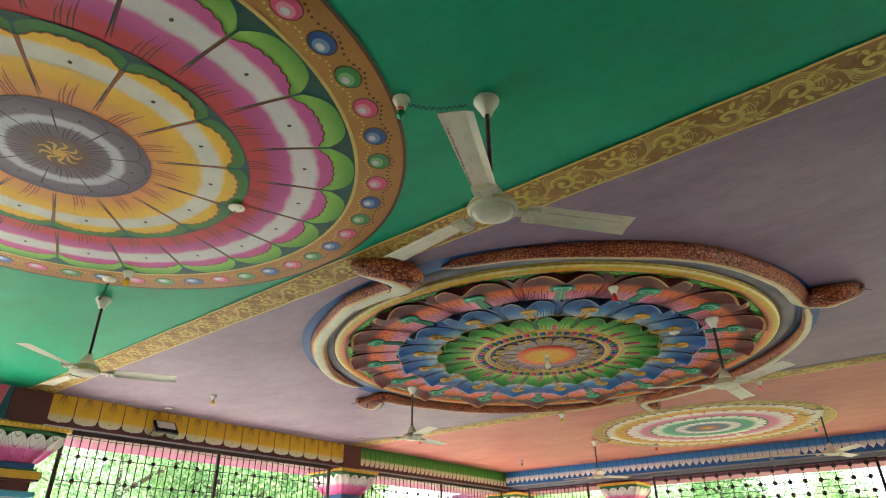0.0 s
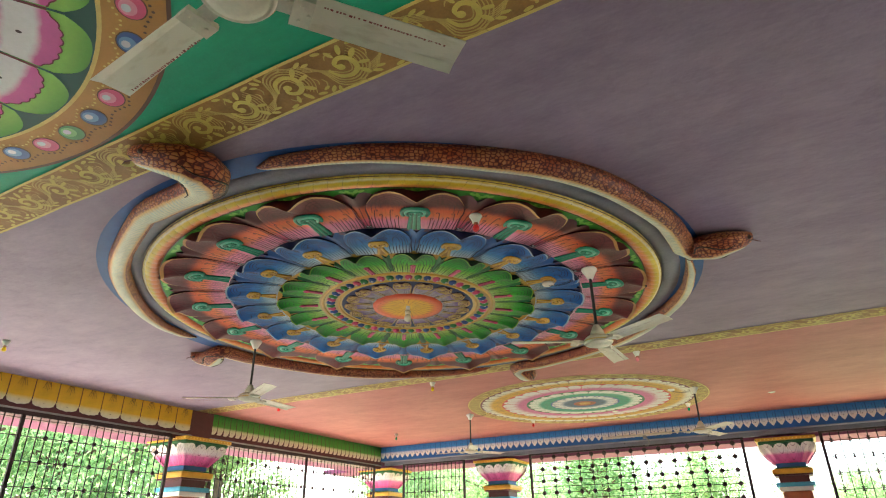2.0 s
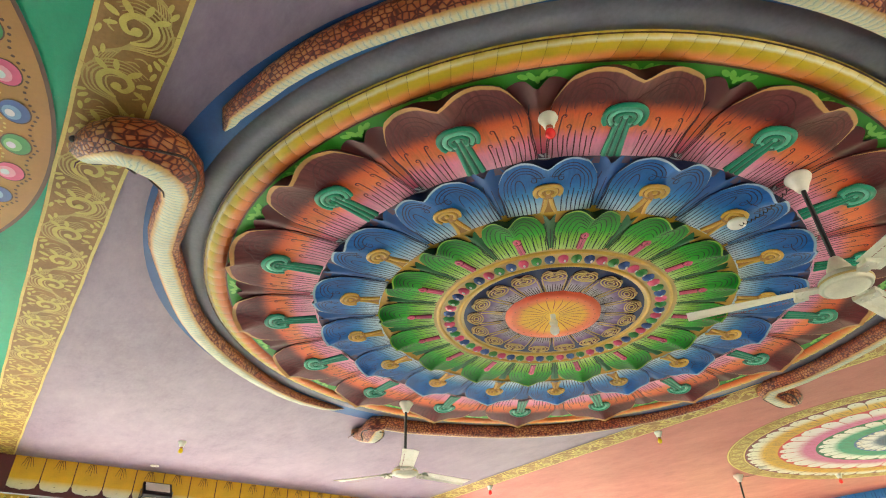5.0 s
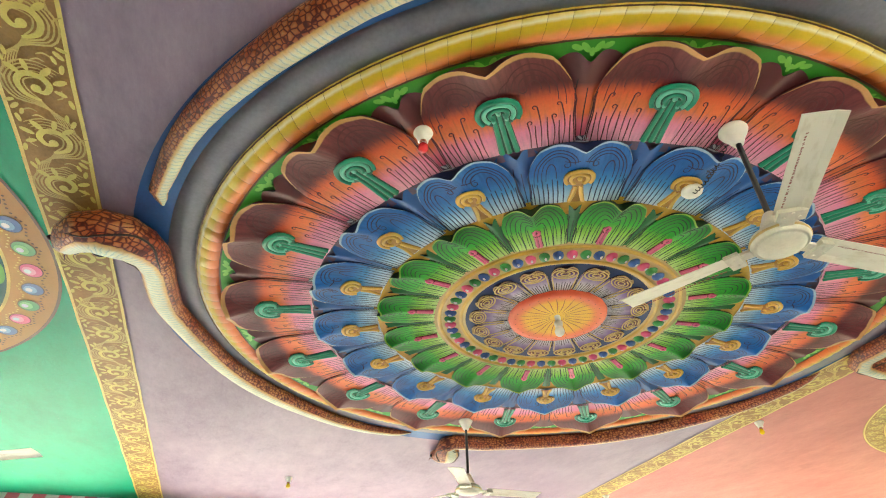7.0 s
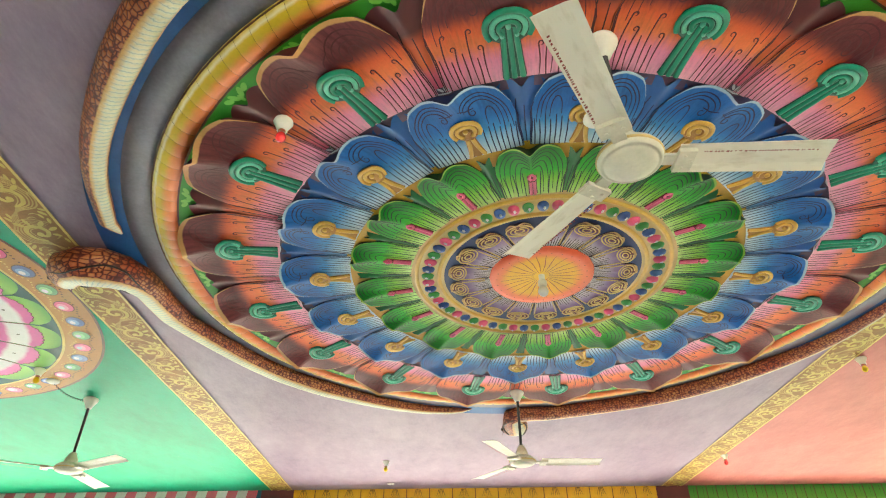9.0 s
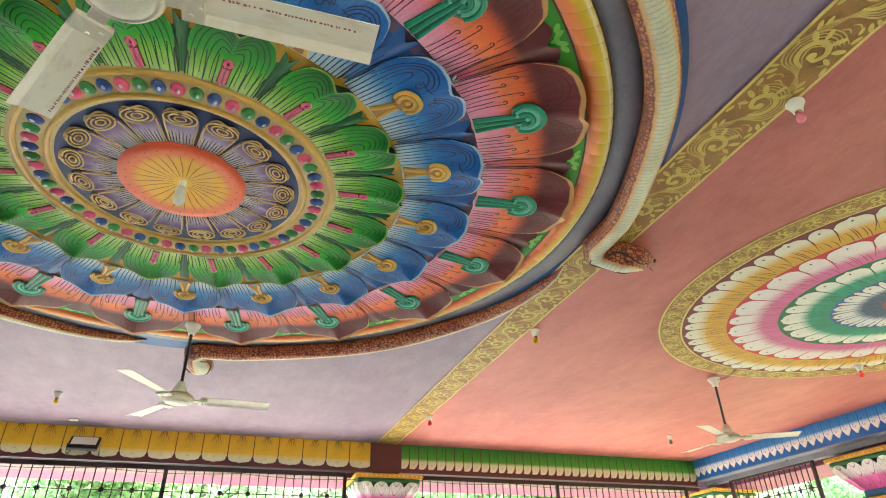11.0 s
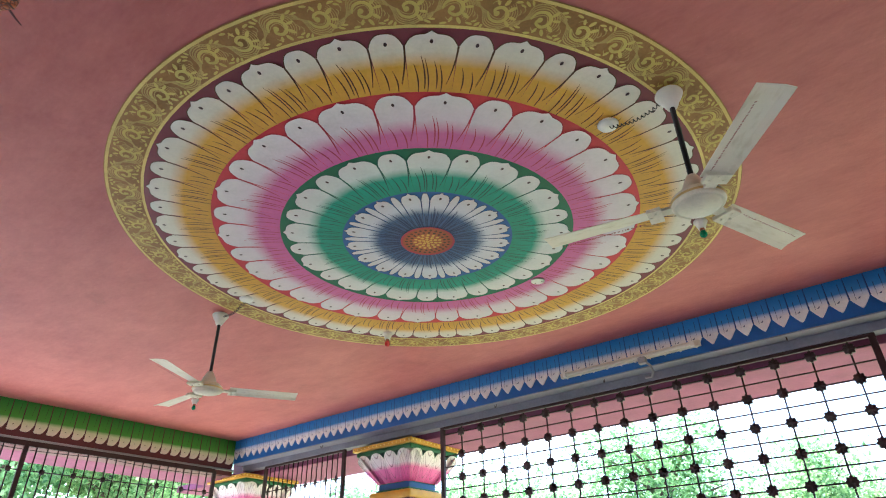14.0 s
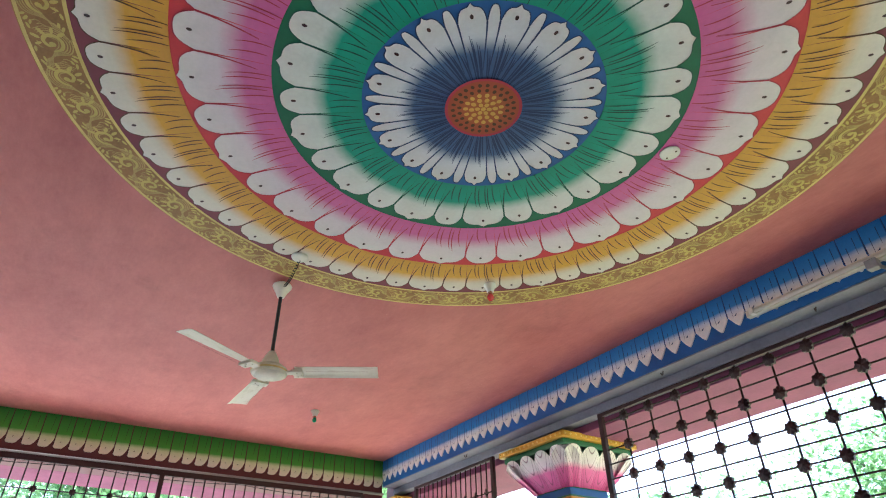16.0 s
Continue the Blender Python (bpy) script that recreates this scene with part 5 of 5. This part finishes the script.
def snake(turn, hooked, tail_turn, belly0, belly1, swell=0.0):
    # angle, radius, half width, share of the width that hangs down, drop of the axis
    if hooked:
        head = [(-9, 2.575, 0.095, 0.85, 0), (-5, 2.57, 0.096, 0.85, 0), (-1.2, 2.57, 0.098, 0.85, 0), (2.0, 2.595, 0.110, 0.85, 0.01), (4.4, 2.655, 0.132, 0.8, 0.02), (5.9, 2.735, 0.150, 0.75, 0.03), (6.4, 2.82, 0.150, 0.72, 0.04),
                (5.7, 2.90, 0.134, 0.72, 0.045), (4.2, 2.96, 0.112, 0.76, 0.045), (2.6, 3.0, 0.09, 0.8, 0.04), (1.3, 3.025, 0.07, 0.8, 0.035), (0.5, 3.035, 0.04, 0.8, 0.03), (0.3, 3.04, 0.006, 0.8, 0.03)]
    else:
        head = [(-9, 2.60, 0.086, 0.85, 0), (-5, 2.59, 0.088, 0.85, 0), (-2.6, 2.585, 0.09, 0.85, 0), (-1.2, 2.62, 0.098, 0.85, 0.01), (-1.5, 2.69, 0.112, 0.8, 0.02), (-1.9, 2.765, 0.126, 0.75, 0.03), (-2.1, 2.84, 0.126, 0.72, 0.035),
                (-1.8, 2.905, 0.112, 0.72, 0.035), (-1.3, 2.96, 0.094, 0.76, 0.035), (-0.8, 3.0, 0.078, 0.8, 0.03), (-0.4, 3.03, 0.06, 0.8, 0.028), (-0.1, 3.045, 0.036, 0.8, 0.025), (0, 3.05, 0.006, 0.8, 0.025)]
    path = [(-84 + tail_turn, 2.57, 0.008, 0.85, 0), (-81.5 + 0.8 * tail_turn, 2.585, 0.030, 0.85, 0), (-78 + 0.4 * tail_turn, 2.60 + 0.2 * swell, 0.046, 0.85, 0)]
    for i in range(1, 22):
        a = -75 + 66 * i / 22
        path.append((a, 2.60 + swell * math.sin(math.pi * (i / 22) ** 1.3) ** 0.8 + 0.01 * math.sin(i * 0.6), 0.050 + 0.034 * min(1, i / 9), 0.85, 0))
    path += head
    pts = [Vector((*pol(r, a), 0)) for a, r, *_ in path]
    n = 18
    verts, uvs, faces = [], [], []
    along = 0.0
    ring = n + 1
    for i, p in enumerate(pts):
        d = (pts[min(i + 1, len(pts) - 1)] - pts[max(i - 1, 0)]).normalized()
        out = Vector((d.y, -d.x, 0))
        if i:
            along += (p - pts[i - 1]).length
        rad = path[i][2]
        lift = 0.5 * rad + path[i][4]
        for k in range(ring):
            q = 2 * math.pi * k / n
            c = p + out * rad * math.cos(q) + Vector((0, 0, -1)) * (lift + rad * path[i][3] * math.sin(q))
            verts.append(c)
            rear = min(1.0, max(0.0, (i - len(pts) + 14) / 9))
            uvs.append((0.43 + (k / n - belly0 - (belly1 - belly0) * rear) * (1 + 0.35 * rear), along))
    for i in range(len(pts) - 1):
        for k in range(n):
            a = i * ring + k
            faces.append((a, a + 1, a + ring + 1, a + ring))
    root = thing("snake_relief", *LOTUS, H, "plaster snake with brown scales and pale belly round the lotus", "snake relief", "four snakes round the lotus", rz=turn)
    under("body", mesh("body", verts, faces, M["snake"], uvs=uvs, smooth=True), root)
    d = (pts[-2] - pts[-6]).normalized()
    side = Vector((d.y, -d.x, 0))

    def skin(k, q, up):
        """A point on the skin of the k-th ring, q round it from the outer flank downwards."""
        p, rad = pts[k], path[k][2] + up
        e = (pts[min(k + 1, len(pts) - 1)] - pts[k - 1]).normalized()
        c = p + Vector((e.y, -e.x, 0)) * rad * math.cos(q)
        return (c.x, c.y, -(0.5 * path[k][2] + path[k][4] + rad * path[k][3] * math.sin(q)))

    for q in (0.25, math.pi - 0.25):
        e = Solid()
        e.blob(skin(-4, q, 0.0), (0.017, 0.017, 0.015), 0, 8, 5)
        under("eye", e.mesh("eye", M["line_dark"]), root)
    c = Vector(skin(-2, 1.2, 0.0))
    under("tongue", tube("tongue", [c, c + d * 0.04 + Vector((0, 0, -0.008)), c + d * 0.06 + side * 0.012 + Vector((0, 0, -0.022))], [0.005, 0.004, 0.002], M["maroon"], 6), root)
    # hood marks, one winding line on each flank
    for q0, turn in ((0.35, 1), (math.pi - 0.35, -1)):
        e = Solid()
        line = []
        for i in range(25):
            k = -10.4 + 4.6 * i / 24
            lo = math.floor(k)
            q = q0 + turn * (0.34 + 0.30 * math.cos(i / 24 * 7.5))
            line.append(Vector(skin(lo, q, 0.004)).lerp(Vector(skin(lo + 1, q, 0.004)), k - lo))
        e.rod(line, [0.003 + 0.005 * math.sin(math.pi * i / 24) for i in range(25)])
        under("hood_mark", e.mesh("hood_mark", M["line_dark"]), root)
    for q0 in (0.75, math.pi - 0.75):
        e = Solid()
        e.rod([skin(k, q0, 0.002) for k in (-4, -3, -2)], [0.002, 0.004, 0.003])
        under("mouth_line", e.mesh("mouth_line", M["line_dark"]), root)


snake(-90, True, 2, 0.24, 0.20, -0.085)
snake(0, False, 5, 0.35, 0.31, 0.05)
snake(90, False, -2, 0.22, 0.32, -0.03)
snake(180, False, 0, 0.14, 0.20, -0.045)


# ---- ceiling fans ----
def blade_mesh():
    verts, faces, idx = [], [], []
    n = 8
    for j in range(n + 1):
        t = j / n
        x = 0.165 + 0.525 * t
        w = 0.055 + 0.012 * t
        tilt = 0.014 - 0.004 * t
        for y, z in ((-w, tilt), (-w * 0.4, tilt * 0.2 + 0.006), (w * 0.5, -tilt * 0.5 + 0.007), (w, -tilt)):
            verts.append((x, y, z))
            verts.append((x, y, z + 0.003))
    for j in range(n):
        a, b = 8 * j, 8 * (j + 1)
        for k in range(3):
            faces += [(a + 2 * k, a + 2 * k + 2, b + 2 * k + 2, b + 2 * k), (a + 2 * k + 1, b + 2 * k + 1, b + 2 * k + 3, a + 2 * k + 3)]
        faces += [(a, b, b + 1, a + 1), (a + 6, a + 7, b + 7, b + 6)]
    faces += [(0, 1, 3, 2), (2, 3, 5, 4), (4, 5, 7, 6)]
    e = 8 * n
    faces += [(e, e + 2, e + 3, e + 1), (e + 2, e + 4, e + 5, e + 3), (e + 4, e + 6, e + 7, e + 5)]
    return mesh("blade", verts, faces, M["blade"])


def blade_paint():
    k = Nodes("worn cream blade enamel", 0.4)
    v = k.coords()
    a = k.noise(v, 6, 5, 0.6, (1, 3, 1))
    col = k.ramp(a, [(0.3, lin(206, 194, 166)), (0.5, lin(230, 222, 202))])
    rust = k.ramp(k.noise(v, 22, 4, 0.7), [(0.66, (0, 0, 0, 1)), (0.76, (0.45, 0.45, 0.45, 1))])
    return k.done(k.mix(rust, col, lin(150, 110, 76)))


M["blade"] = blade_paint()
M["print"] = paint("dark red print", (140, 52, 44), 0.5, 0.2)
M["rod"] = paint("black rod enamel", (34, 26, 26), 0.4, 0.2)


def fan_parts():
    """The meshes of one fan; z 0 is the ceiling."""
    rnd = random.Random(4)
    out = [("canopy", lathe("canopy", [(0.0, -0.022), (0.062, -0.024), (0.066, -0.034), (0.060, -0.05), (0.040, -0.082), (0.030, -0.105), (0.024, -0.118), (0.0, -0.118)], M["white_pl"])),
           ("hook", tube("hook", [(0, 0, 0.0), (0, 0, -0.03)], 0.014, M["steel"], 10)),
           ("rod", tube("rod", [(0, 0, -0.11), (0, 0, -0.54)], 0.0125, M["rod"], 12)),
           ("lower_cup", lathe("lower_cup", [(0.0, -0.52), (0.022, -0.522), (0.030, -0.535), (0.052, -0.58), (0.058, -0.605), (0.05, -0.61), (0.0, -0.612)], M["cream"])),
           ("motor", lathe("motor", [(0.0, -0.605), (0.05, -0.608), (0.085, -0.620), (0.108, -0.638), (0.114, -0.650), (0.114, -0.668), (0.108, -0.680), (0.100, -0.684), (0.096, -0.680), (0.090, -0.688), (0.06, -0.697), (0.0, -0.700)], M["cream"], 40)),
           ("rim", lathe("rim", [(0.109, -0.654), (0.118, -0.656), (0.118, -0.664), (0.109, -0.666)], M["l_goldpale"], 40))]
    bm = bmesh.new()
    for x, y, z, w, d, h in ((0.135, 0, -0.664, 0.09, 0.05, 0.012), (0.185, 0, -0.671, 0.06, 0.105, 0.018)):
        bmesh.ops.create_cube(bm, size=1, matrix=Matrix.Translation((x, y, z)) @ Matrix.Diagonal((w, d, h, 1)))
    for x, y in ((0.18, -0.028), (0.18, 0.028), (0.205, 0.0)):
        bmesh.ops.create_cone(bm, cap_ends=True, segments=8, radius1=0.007, radius2=0.006, depth=0.006, matrix=Matrix.Translation((x, y, -0.683)))
    bracket = from_bm("bracket", bm, M["cream"])
    fl = Flat()
    x = 0.24
    while x < 0.62:
        w = rnd.uniform(0.004, 0.011)
        fl.fan([(x, -0.049), (x + w, -0.049), (x + w, -0.049 + rnd.uniform(0.006, 0.010)), (x, -0.049 + rnd.uniform(0.005, 0.009))], 0, 0)
        x += w + rnd.choice((0.003, 0.004, 0.009))
    return out, blade_mesh(), bracket, fl.mesh("lettering", M["print"])


FAN = fan_parts()


def fan(x, y, turn, sag=0.0):
    f = thing("ceiling_fan", x, y, H, "cream three-bladed ceiling fan on a black rod", "ceiling fan", "ceiling fans", rz=turn)
    parts, blade, bracket, print_ = FAN
    for name, me in parts:
        under(name, me, f)
    for i in range(3):
        m = pose(0, 0, 0, 0, 0, 120 * i)
        b = under("blade", blade, f, m @ pose(0, 0, -0.663))
        under("bracket", bracket, f, m)
        under("lettering", print_, b, pose(0, 0, -0.004, 9, 0, 0))


for x, y, turn in ((-1.03, 2.06, 53), (-5.02, 2.05, 62), (-4.955, 6.02, 92), (-1.115, 5.98, 89), (-4.935, 11.325, 60), (-1.07, 11.25, 70)):
    fan(x, y, turn)

# ceiling roses beside the fans, coiled leads, bulb holders and blank plates
ROSE_ME = lathe("rose", [(0.0, -0.001), (0.052, -0.002), (0.055, -0.010), (0.048, -0.022), (0.030, -0.030), (0.0, -0.031)], M["white_pl"])
PLATE = lathe("plate", [(0.0, -0.001), (0.052, -0.002), (0.052, -0.007), (0.046, -0.010), (0.0, -0.011)], M["white_pl"])
SCREW = lathe("screw", [(0.0, -0.009), (0.005, -0.010), (0.005, -0.0135), (0.0, -0.014)], M["ln_brown"], 8)


def coil(a, b, turns=13):
    pts = []
    n = turns * 8
    a, b = Vector(a), Vector(b)
    d = (b - a).normalized()
    s = Vector((-d.y, d.x, 0))
    for i in range(n + 1):
        t = i / n
        q = 2 * math.pi * turns * t
        sag = -0.03 * math.sin(math.pi * t)
        pts.append(a.lerp(b, t) + s * 0.008 * math.cos(q) + Vector((0, 0, sag + 0.008 * math.sin(q))))
    return tube("lead", pts, 0.0025, M["cable"], 5)


def rose(x, y, fx, fy, drop=0.0):
    r = thing("ceiling_rose", x, y, H - drop, "white round ceiling rose with a coiled black lead to the fan", "ceiling rose", "ceiling roses")
    under("cover", ROSE_ME, r)
    under("lead", coil((0, 0, -0.028), (fx - x, fy - y, -0.055 + drop)), r)


rose(-1.50, 6.03, -1.17, 5.985, 0.05)
rose(-4.55, 11.30, -4.88, 11.325)
rose(-1.40, 11.28, -1.12, 11.255)
rose(-4.62, 1.90, -4.99, 2.0)
for x, y in ((-2.87, 1.88), (-8.45, 4.60), (-2.61, 12.57), (-0.04, 12.34)):
    p = thing("cover_plate", x, y, H - 0.022 if (x, y) == (-2.87, 1.88) else H - 0.010, "white round blank cover plate on the ceiling", "cover plate", "cover plates")
    under("disc", PLATE, p)
    for q in (-0.03, 0.03):
        under("screw", SCREW, p, pose(q, 0.01, 0))

HOLDER = lathe("holder", [(0.0, -0.001), (0.042, -0.002), (0.045, -0.012), (0.036, -0.028), (0.026, -0.05), (0.024, -0.062), (0.0, -0.062)], M["white_pl"], 20)
COLLAR = lathe("collar", [(0.015, -0.060), (0.017, -0.064), (0.017, -0.074), (0.014, -0.076)], M["c_brown"], 16)
BULB = [(0.0, -0.074), (0.013, -0.076), (0.020, -0.088), (0.024, -0.102), (0.022, -0.116), (0.012, -0.127), (0.0, -0.130)]


def bulb_glass(name, rgb):
    k = Nodes(name, 0.15)
    k.b.inputs["Coat Weight"].default_value = 0.6
    return k.done(lin(*rgb))


GLASS = {c: lathe("bulb", BULB, bulb_glass(c + " lacquered glass", rgb), 16) for c, rgb in
         {"green": (20, 150, 96), "yellow": (244, 206, 20), "red": (246, 56, 60), "pink": (246, 140, 160)}.items()}
for x, y, c, drop in ((-1.37, 1.80, "green", 0.0), (-4.36, 1.93, "yellow", 0.006), (-7.33, 4.62, "yellow", 0.0), (-1.51, 4.61, "red", 0.045), (-7.20, 8.82, "red", 0.0),
                      (-4.30, 8.86, "yellow", 0.008), (-1.37, 8.82, "pink", 0.004), (-7.32, 12.55, "green", 0.0), (-4.20, 12.57, "red", 0.008), (-1.35, 12.53, "green", 0.012)):
    b = thing("bulb_holder", x, y, H - drop, c + " bulb in a white ceiling holder", "lamp", "coloured bulbs")
    under("holder", HOLDER, b)
    under("collar", COLLAR, b)
    under("bulb", GLASS[c], b)
lead = under("fan_lead", coil((-1.37, 1.80, H - 0.03), (-1.10, 2.0, H - 0.055)))
tagged(lead, "coiled black lead from a bulb holder to the fan", "cable")
b = thing("pendant_bulb", *LOTUS, H - 0.012, "white bulb hanging from the centre of the lotus", "lamp")
under("stem", tube("stem", [(0, 0, 0), (0, 0, -0.05)], 0.02, M["white_pl"], 12), b)
under("holder", lathe("holder", [(0.0, -0.045), (0.026, -0.046), (0.03, -0.06), (0.026, -0.085), (0.0, -0.086)], M["cream"], 16), b)
under("bulb", lathe("bulb", [(0.0, -0.082), (0.018, -0.086), (0.03, -0.105), (0.034, -0.125), (0.028, -0.145), (0.012, -0.158), (0.0, -0.16)], M["white_pl"], 18), b)

# tube light on the blue beam
t = thing("tube_light", -2.62, Y_FAR - 0.012, 3.355, "cream tube light fitting on the blue beam", "tube light")
under("batten", box_mesh("batten", (1.36, 0.045, 0.05), M["cream"], 0.006), t, pose(0, -0.022, 0))
under("tube", tube("tube", [(-0.6, -0.065, -0.01), (0.6, -0.065, -0.01)], 0.013, M["white_pl"], 12), t)
for q in (-0.62, 0.62):
    under("end_cap", box_mesh("end_cap", (0.03, 0.045, 0.045), M["white_pl"], 0.004), t, pose(q, -0.06, -0.006))
under("clamp", box_mesh("clamp", (0.07, 0.06, 0.06), M["steel"], 0.008), t, pose(0.16, -0.05, -0.045))
under("lead", tube("lead", [(0.18, -0.05, -0.06), (0.22, -0.045, -0.10), (0.23, -0.03, -0.16), (0.20, -0.004, -0.19), (0.14, 0.0, -0.185)], 0.012, M["steel"], 8), t)

# floodlight on the yellow beam
f = thing("floodlight", X_LEFT + 0.02, 4.74, 3.36, "black framed floodlight tilted down on the yellow beam", "floodlight")
tilt = pose(0.10, 0, 0, 0, -42, 0)
under("body", box_mesh("body", (0.05, 0.34, 0.24), M["cable"], 0.012), f, tilt)
under("lens", box_mesh("lens", (0.012, 0.285, 0.15), M["white_pl"], 0.004), f, tilt @ pose(0.022, 0, 0.025))
under("bracket", tube("bracket", [(0.0, -0.18, -0.12), (0.06, -0.185, -0.10), (0.10, -0.185, 0.0)], 0.008, M["steel"], 8), f)
under("bracket", tube("bracket", [(0.0, 0.18, -0.12), (0.06, 0.185, -0.10), (0.10, 0.185, 0.0)], 0.008, M["steel"], 8), f)
under("lead", tube("lead", [(0.02, -0.1, -0.02), (0.0, -0.16, -0.08), (0.0, -0.2, -0.15)], 0.006, M["cable"], 6), f)

# loose wires along the grilles, hooks under the blue beam
for y0, y1 in ((P0 + 0.3, P1 - 0.3), (P1 + 0.3, Y_FAR - 0.2)):
    n = 24
    w = under("hanging_wire", tube("hanging_wire", [(X_LEFT + 0.065, y0 + (y1 - y0) * i / n, 3.10 - 0.035 * abs(math.sin(i * math.pi / 8)) - 0.02 * i / n) for i in range(n + 1)], 0.004, M["cable"], 5))
    tagged(w, "thin black wire sagging along the top of the grille", "wire", "loose wires")
for x in (-6.9, -4.15, -2.9, -1.3):
    h = under("hook", tube("hook", [(x, Y_FAR + 0.06, 3.266), (x, Y_FAR + 0.05, 3.235), (x + 0.005, Y_FAR + 0.03, 3.225), (x + 0.008, Y_FAR + 0.015, 3.24)], 0.005, M["iron"], 6))
    tagged(h, "small dark iron hook under the blue beam", "hook", "beam hooks")


# ---- trees outside ----
def leaf_material(name, a, b):
    k = Nodes(name, 0.9)
    k.b.inputs["Specular IOR Level"].default_value = 0.1
    geo = k.n("NewGeometry")
    col = k.ramp(geo.outputs["Random Per Island"], [(0.0, lin(*a)), (1.0, lin(*b))])
    k.put(col, k.b.inputs["Base Color"])
    tr = k.n("BsdfTranslucent")
    k.put(col, tr.inputs["Color"])
    mx = k.n("MixShader")
    mx.inputs[0].default_value = 0.4
    out = k.t.nodes["Material Output"]
    k.t.links.new(k.b.outputs[0], mx.inputs[1])
    k.t.links.new(tr.outputs[0], mx.inputs[2])
    k.t.links.new(mx.outputs[0], out.inputs["Surface"])
    return k.m


M["leaf_a"] = leaf_material("mid green leaves", (88, 124, 76), (152, 180, 122))
M["leaf_b"] = leaf_material("light green leaves", (100, 138, 84), (174, 196, 138))
M["bark"] = paint("grey brown bark", (104, 86, 68), 0.85, 0.4, 6, 0.6)


def tree_meshes(seed, height, spread, mat, leaves=15000):
    rnd = random.Random(seed)
    trunk_v = [(0, 0, -0.2), (0.05, 0.02, height * 0.2), (-0.04, 0.06, height * 0.42), (0.05, 0.0, height * 0.65), (0, 0, height * 0.85)]
    trunk = tube("trunk", trunk_v, [0.24, 0.19, 0.15, 0.09, 0.03], M["bark"], 10)
    limbs, centres = [], []
    for i in range(13):
        q = i * 2.4 + rnd.uniform(-0.4, 0.4)
        z0 = height * rnd.uniform(0.25, 0.7)
        reach = spread * rnd.uniform(0.45, 1.0)
        end = Vector((reach * math.cos(q), reach * math.sin(q), z0 + height * rnd.uniform(0.05, 0.28)))
        mid = Vector((end.x * 0.5, end.y * 0.5, z0 + (end.z - z0) * 0.65))
        limbs.append(tube("limb", [(0, 0, z0), mid, end], [0.08, 0.05, 0.012], M["bark"], 6))
        centres += [(end, spread * rnd.uniform(0.28, 0.45)), (mid, spread * rnd.uniform(0.22, 0.36))]
    centres.append((Vector((0, 0, height * 0.9)), spread * 0.45))
    verts, faces = [], []
    for _ in range(leaves):
        c, r = rnd.choice(centres)
        d = Vector((rnd.gauss(0, 1), rnd.gauss(0, 1), rnd.gauss(0, 0.8)))
        p = c + d.normalized() * r * rnd.uniform(0.35, 1.05)
        a = Vector((rnd.gauss(0, 1), rnd.gauss(0, 1), rnd.gauss(0, 1))).normalized()
        b = a.orthogonal().normalized()
        s = rnd.uniform(0.045, 0.095)
        n = len(verts)
        verts += [p - a * s, p + b * s * 0.5, p + a * s, p - b * s * 0.5]
        faces.append((n, n + 1, n + 2, n + 3))
    return trunk, limbs, mesh("crown", verts, faces, mat)


def tree(meshes, x, y, s, turn):
    t = thing("tree", x, y, -0.2, "leafy green tree outside the windows", "tree", "trees outside", rz=turn)
    t.scale = (s, s, s)
    under("trunk", meshes[0], t)
    for l in meshes[1]:
        under("limb", l, t)
    under("crown", meshes[2], t)


KINDS = [tree_meshes(3, 6.2, 2.9, M["leaf_a"]), tree_meshes(8, 7.0, 2.6, M["leaf_b"]), tree_meshes(21, 5.6, 3.2, M["leaf_b"])]
for i, (x, y, s) in enumerate(((-17.5, -2, 0.95), (-19, 3.5, 1.05), (-16.8, 8.0, 0.92), (-18.5, 12.0, 1.1), (-17.0, 16.5, 1.0), (-22, 6, 1.35), (-22, 15, 1.4), (-13.5, 22.0, 0.8), (-9.5, 23.5, 0.85),
                               (-6.2, 24.5, 0.86), (-3.0, 23.0, 0.62), (-0.6, 25.5, 0.55), (-7.8, 29, 0.95), (2.5, 31, 0.6), (-14, 28, 1.0), (6.8, 30, 0.7), (-25, 22, 1.3))):
    tree(KINDS[i % 3], x, y, s, i * 67)
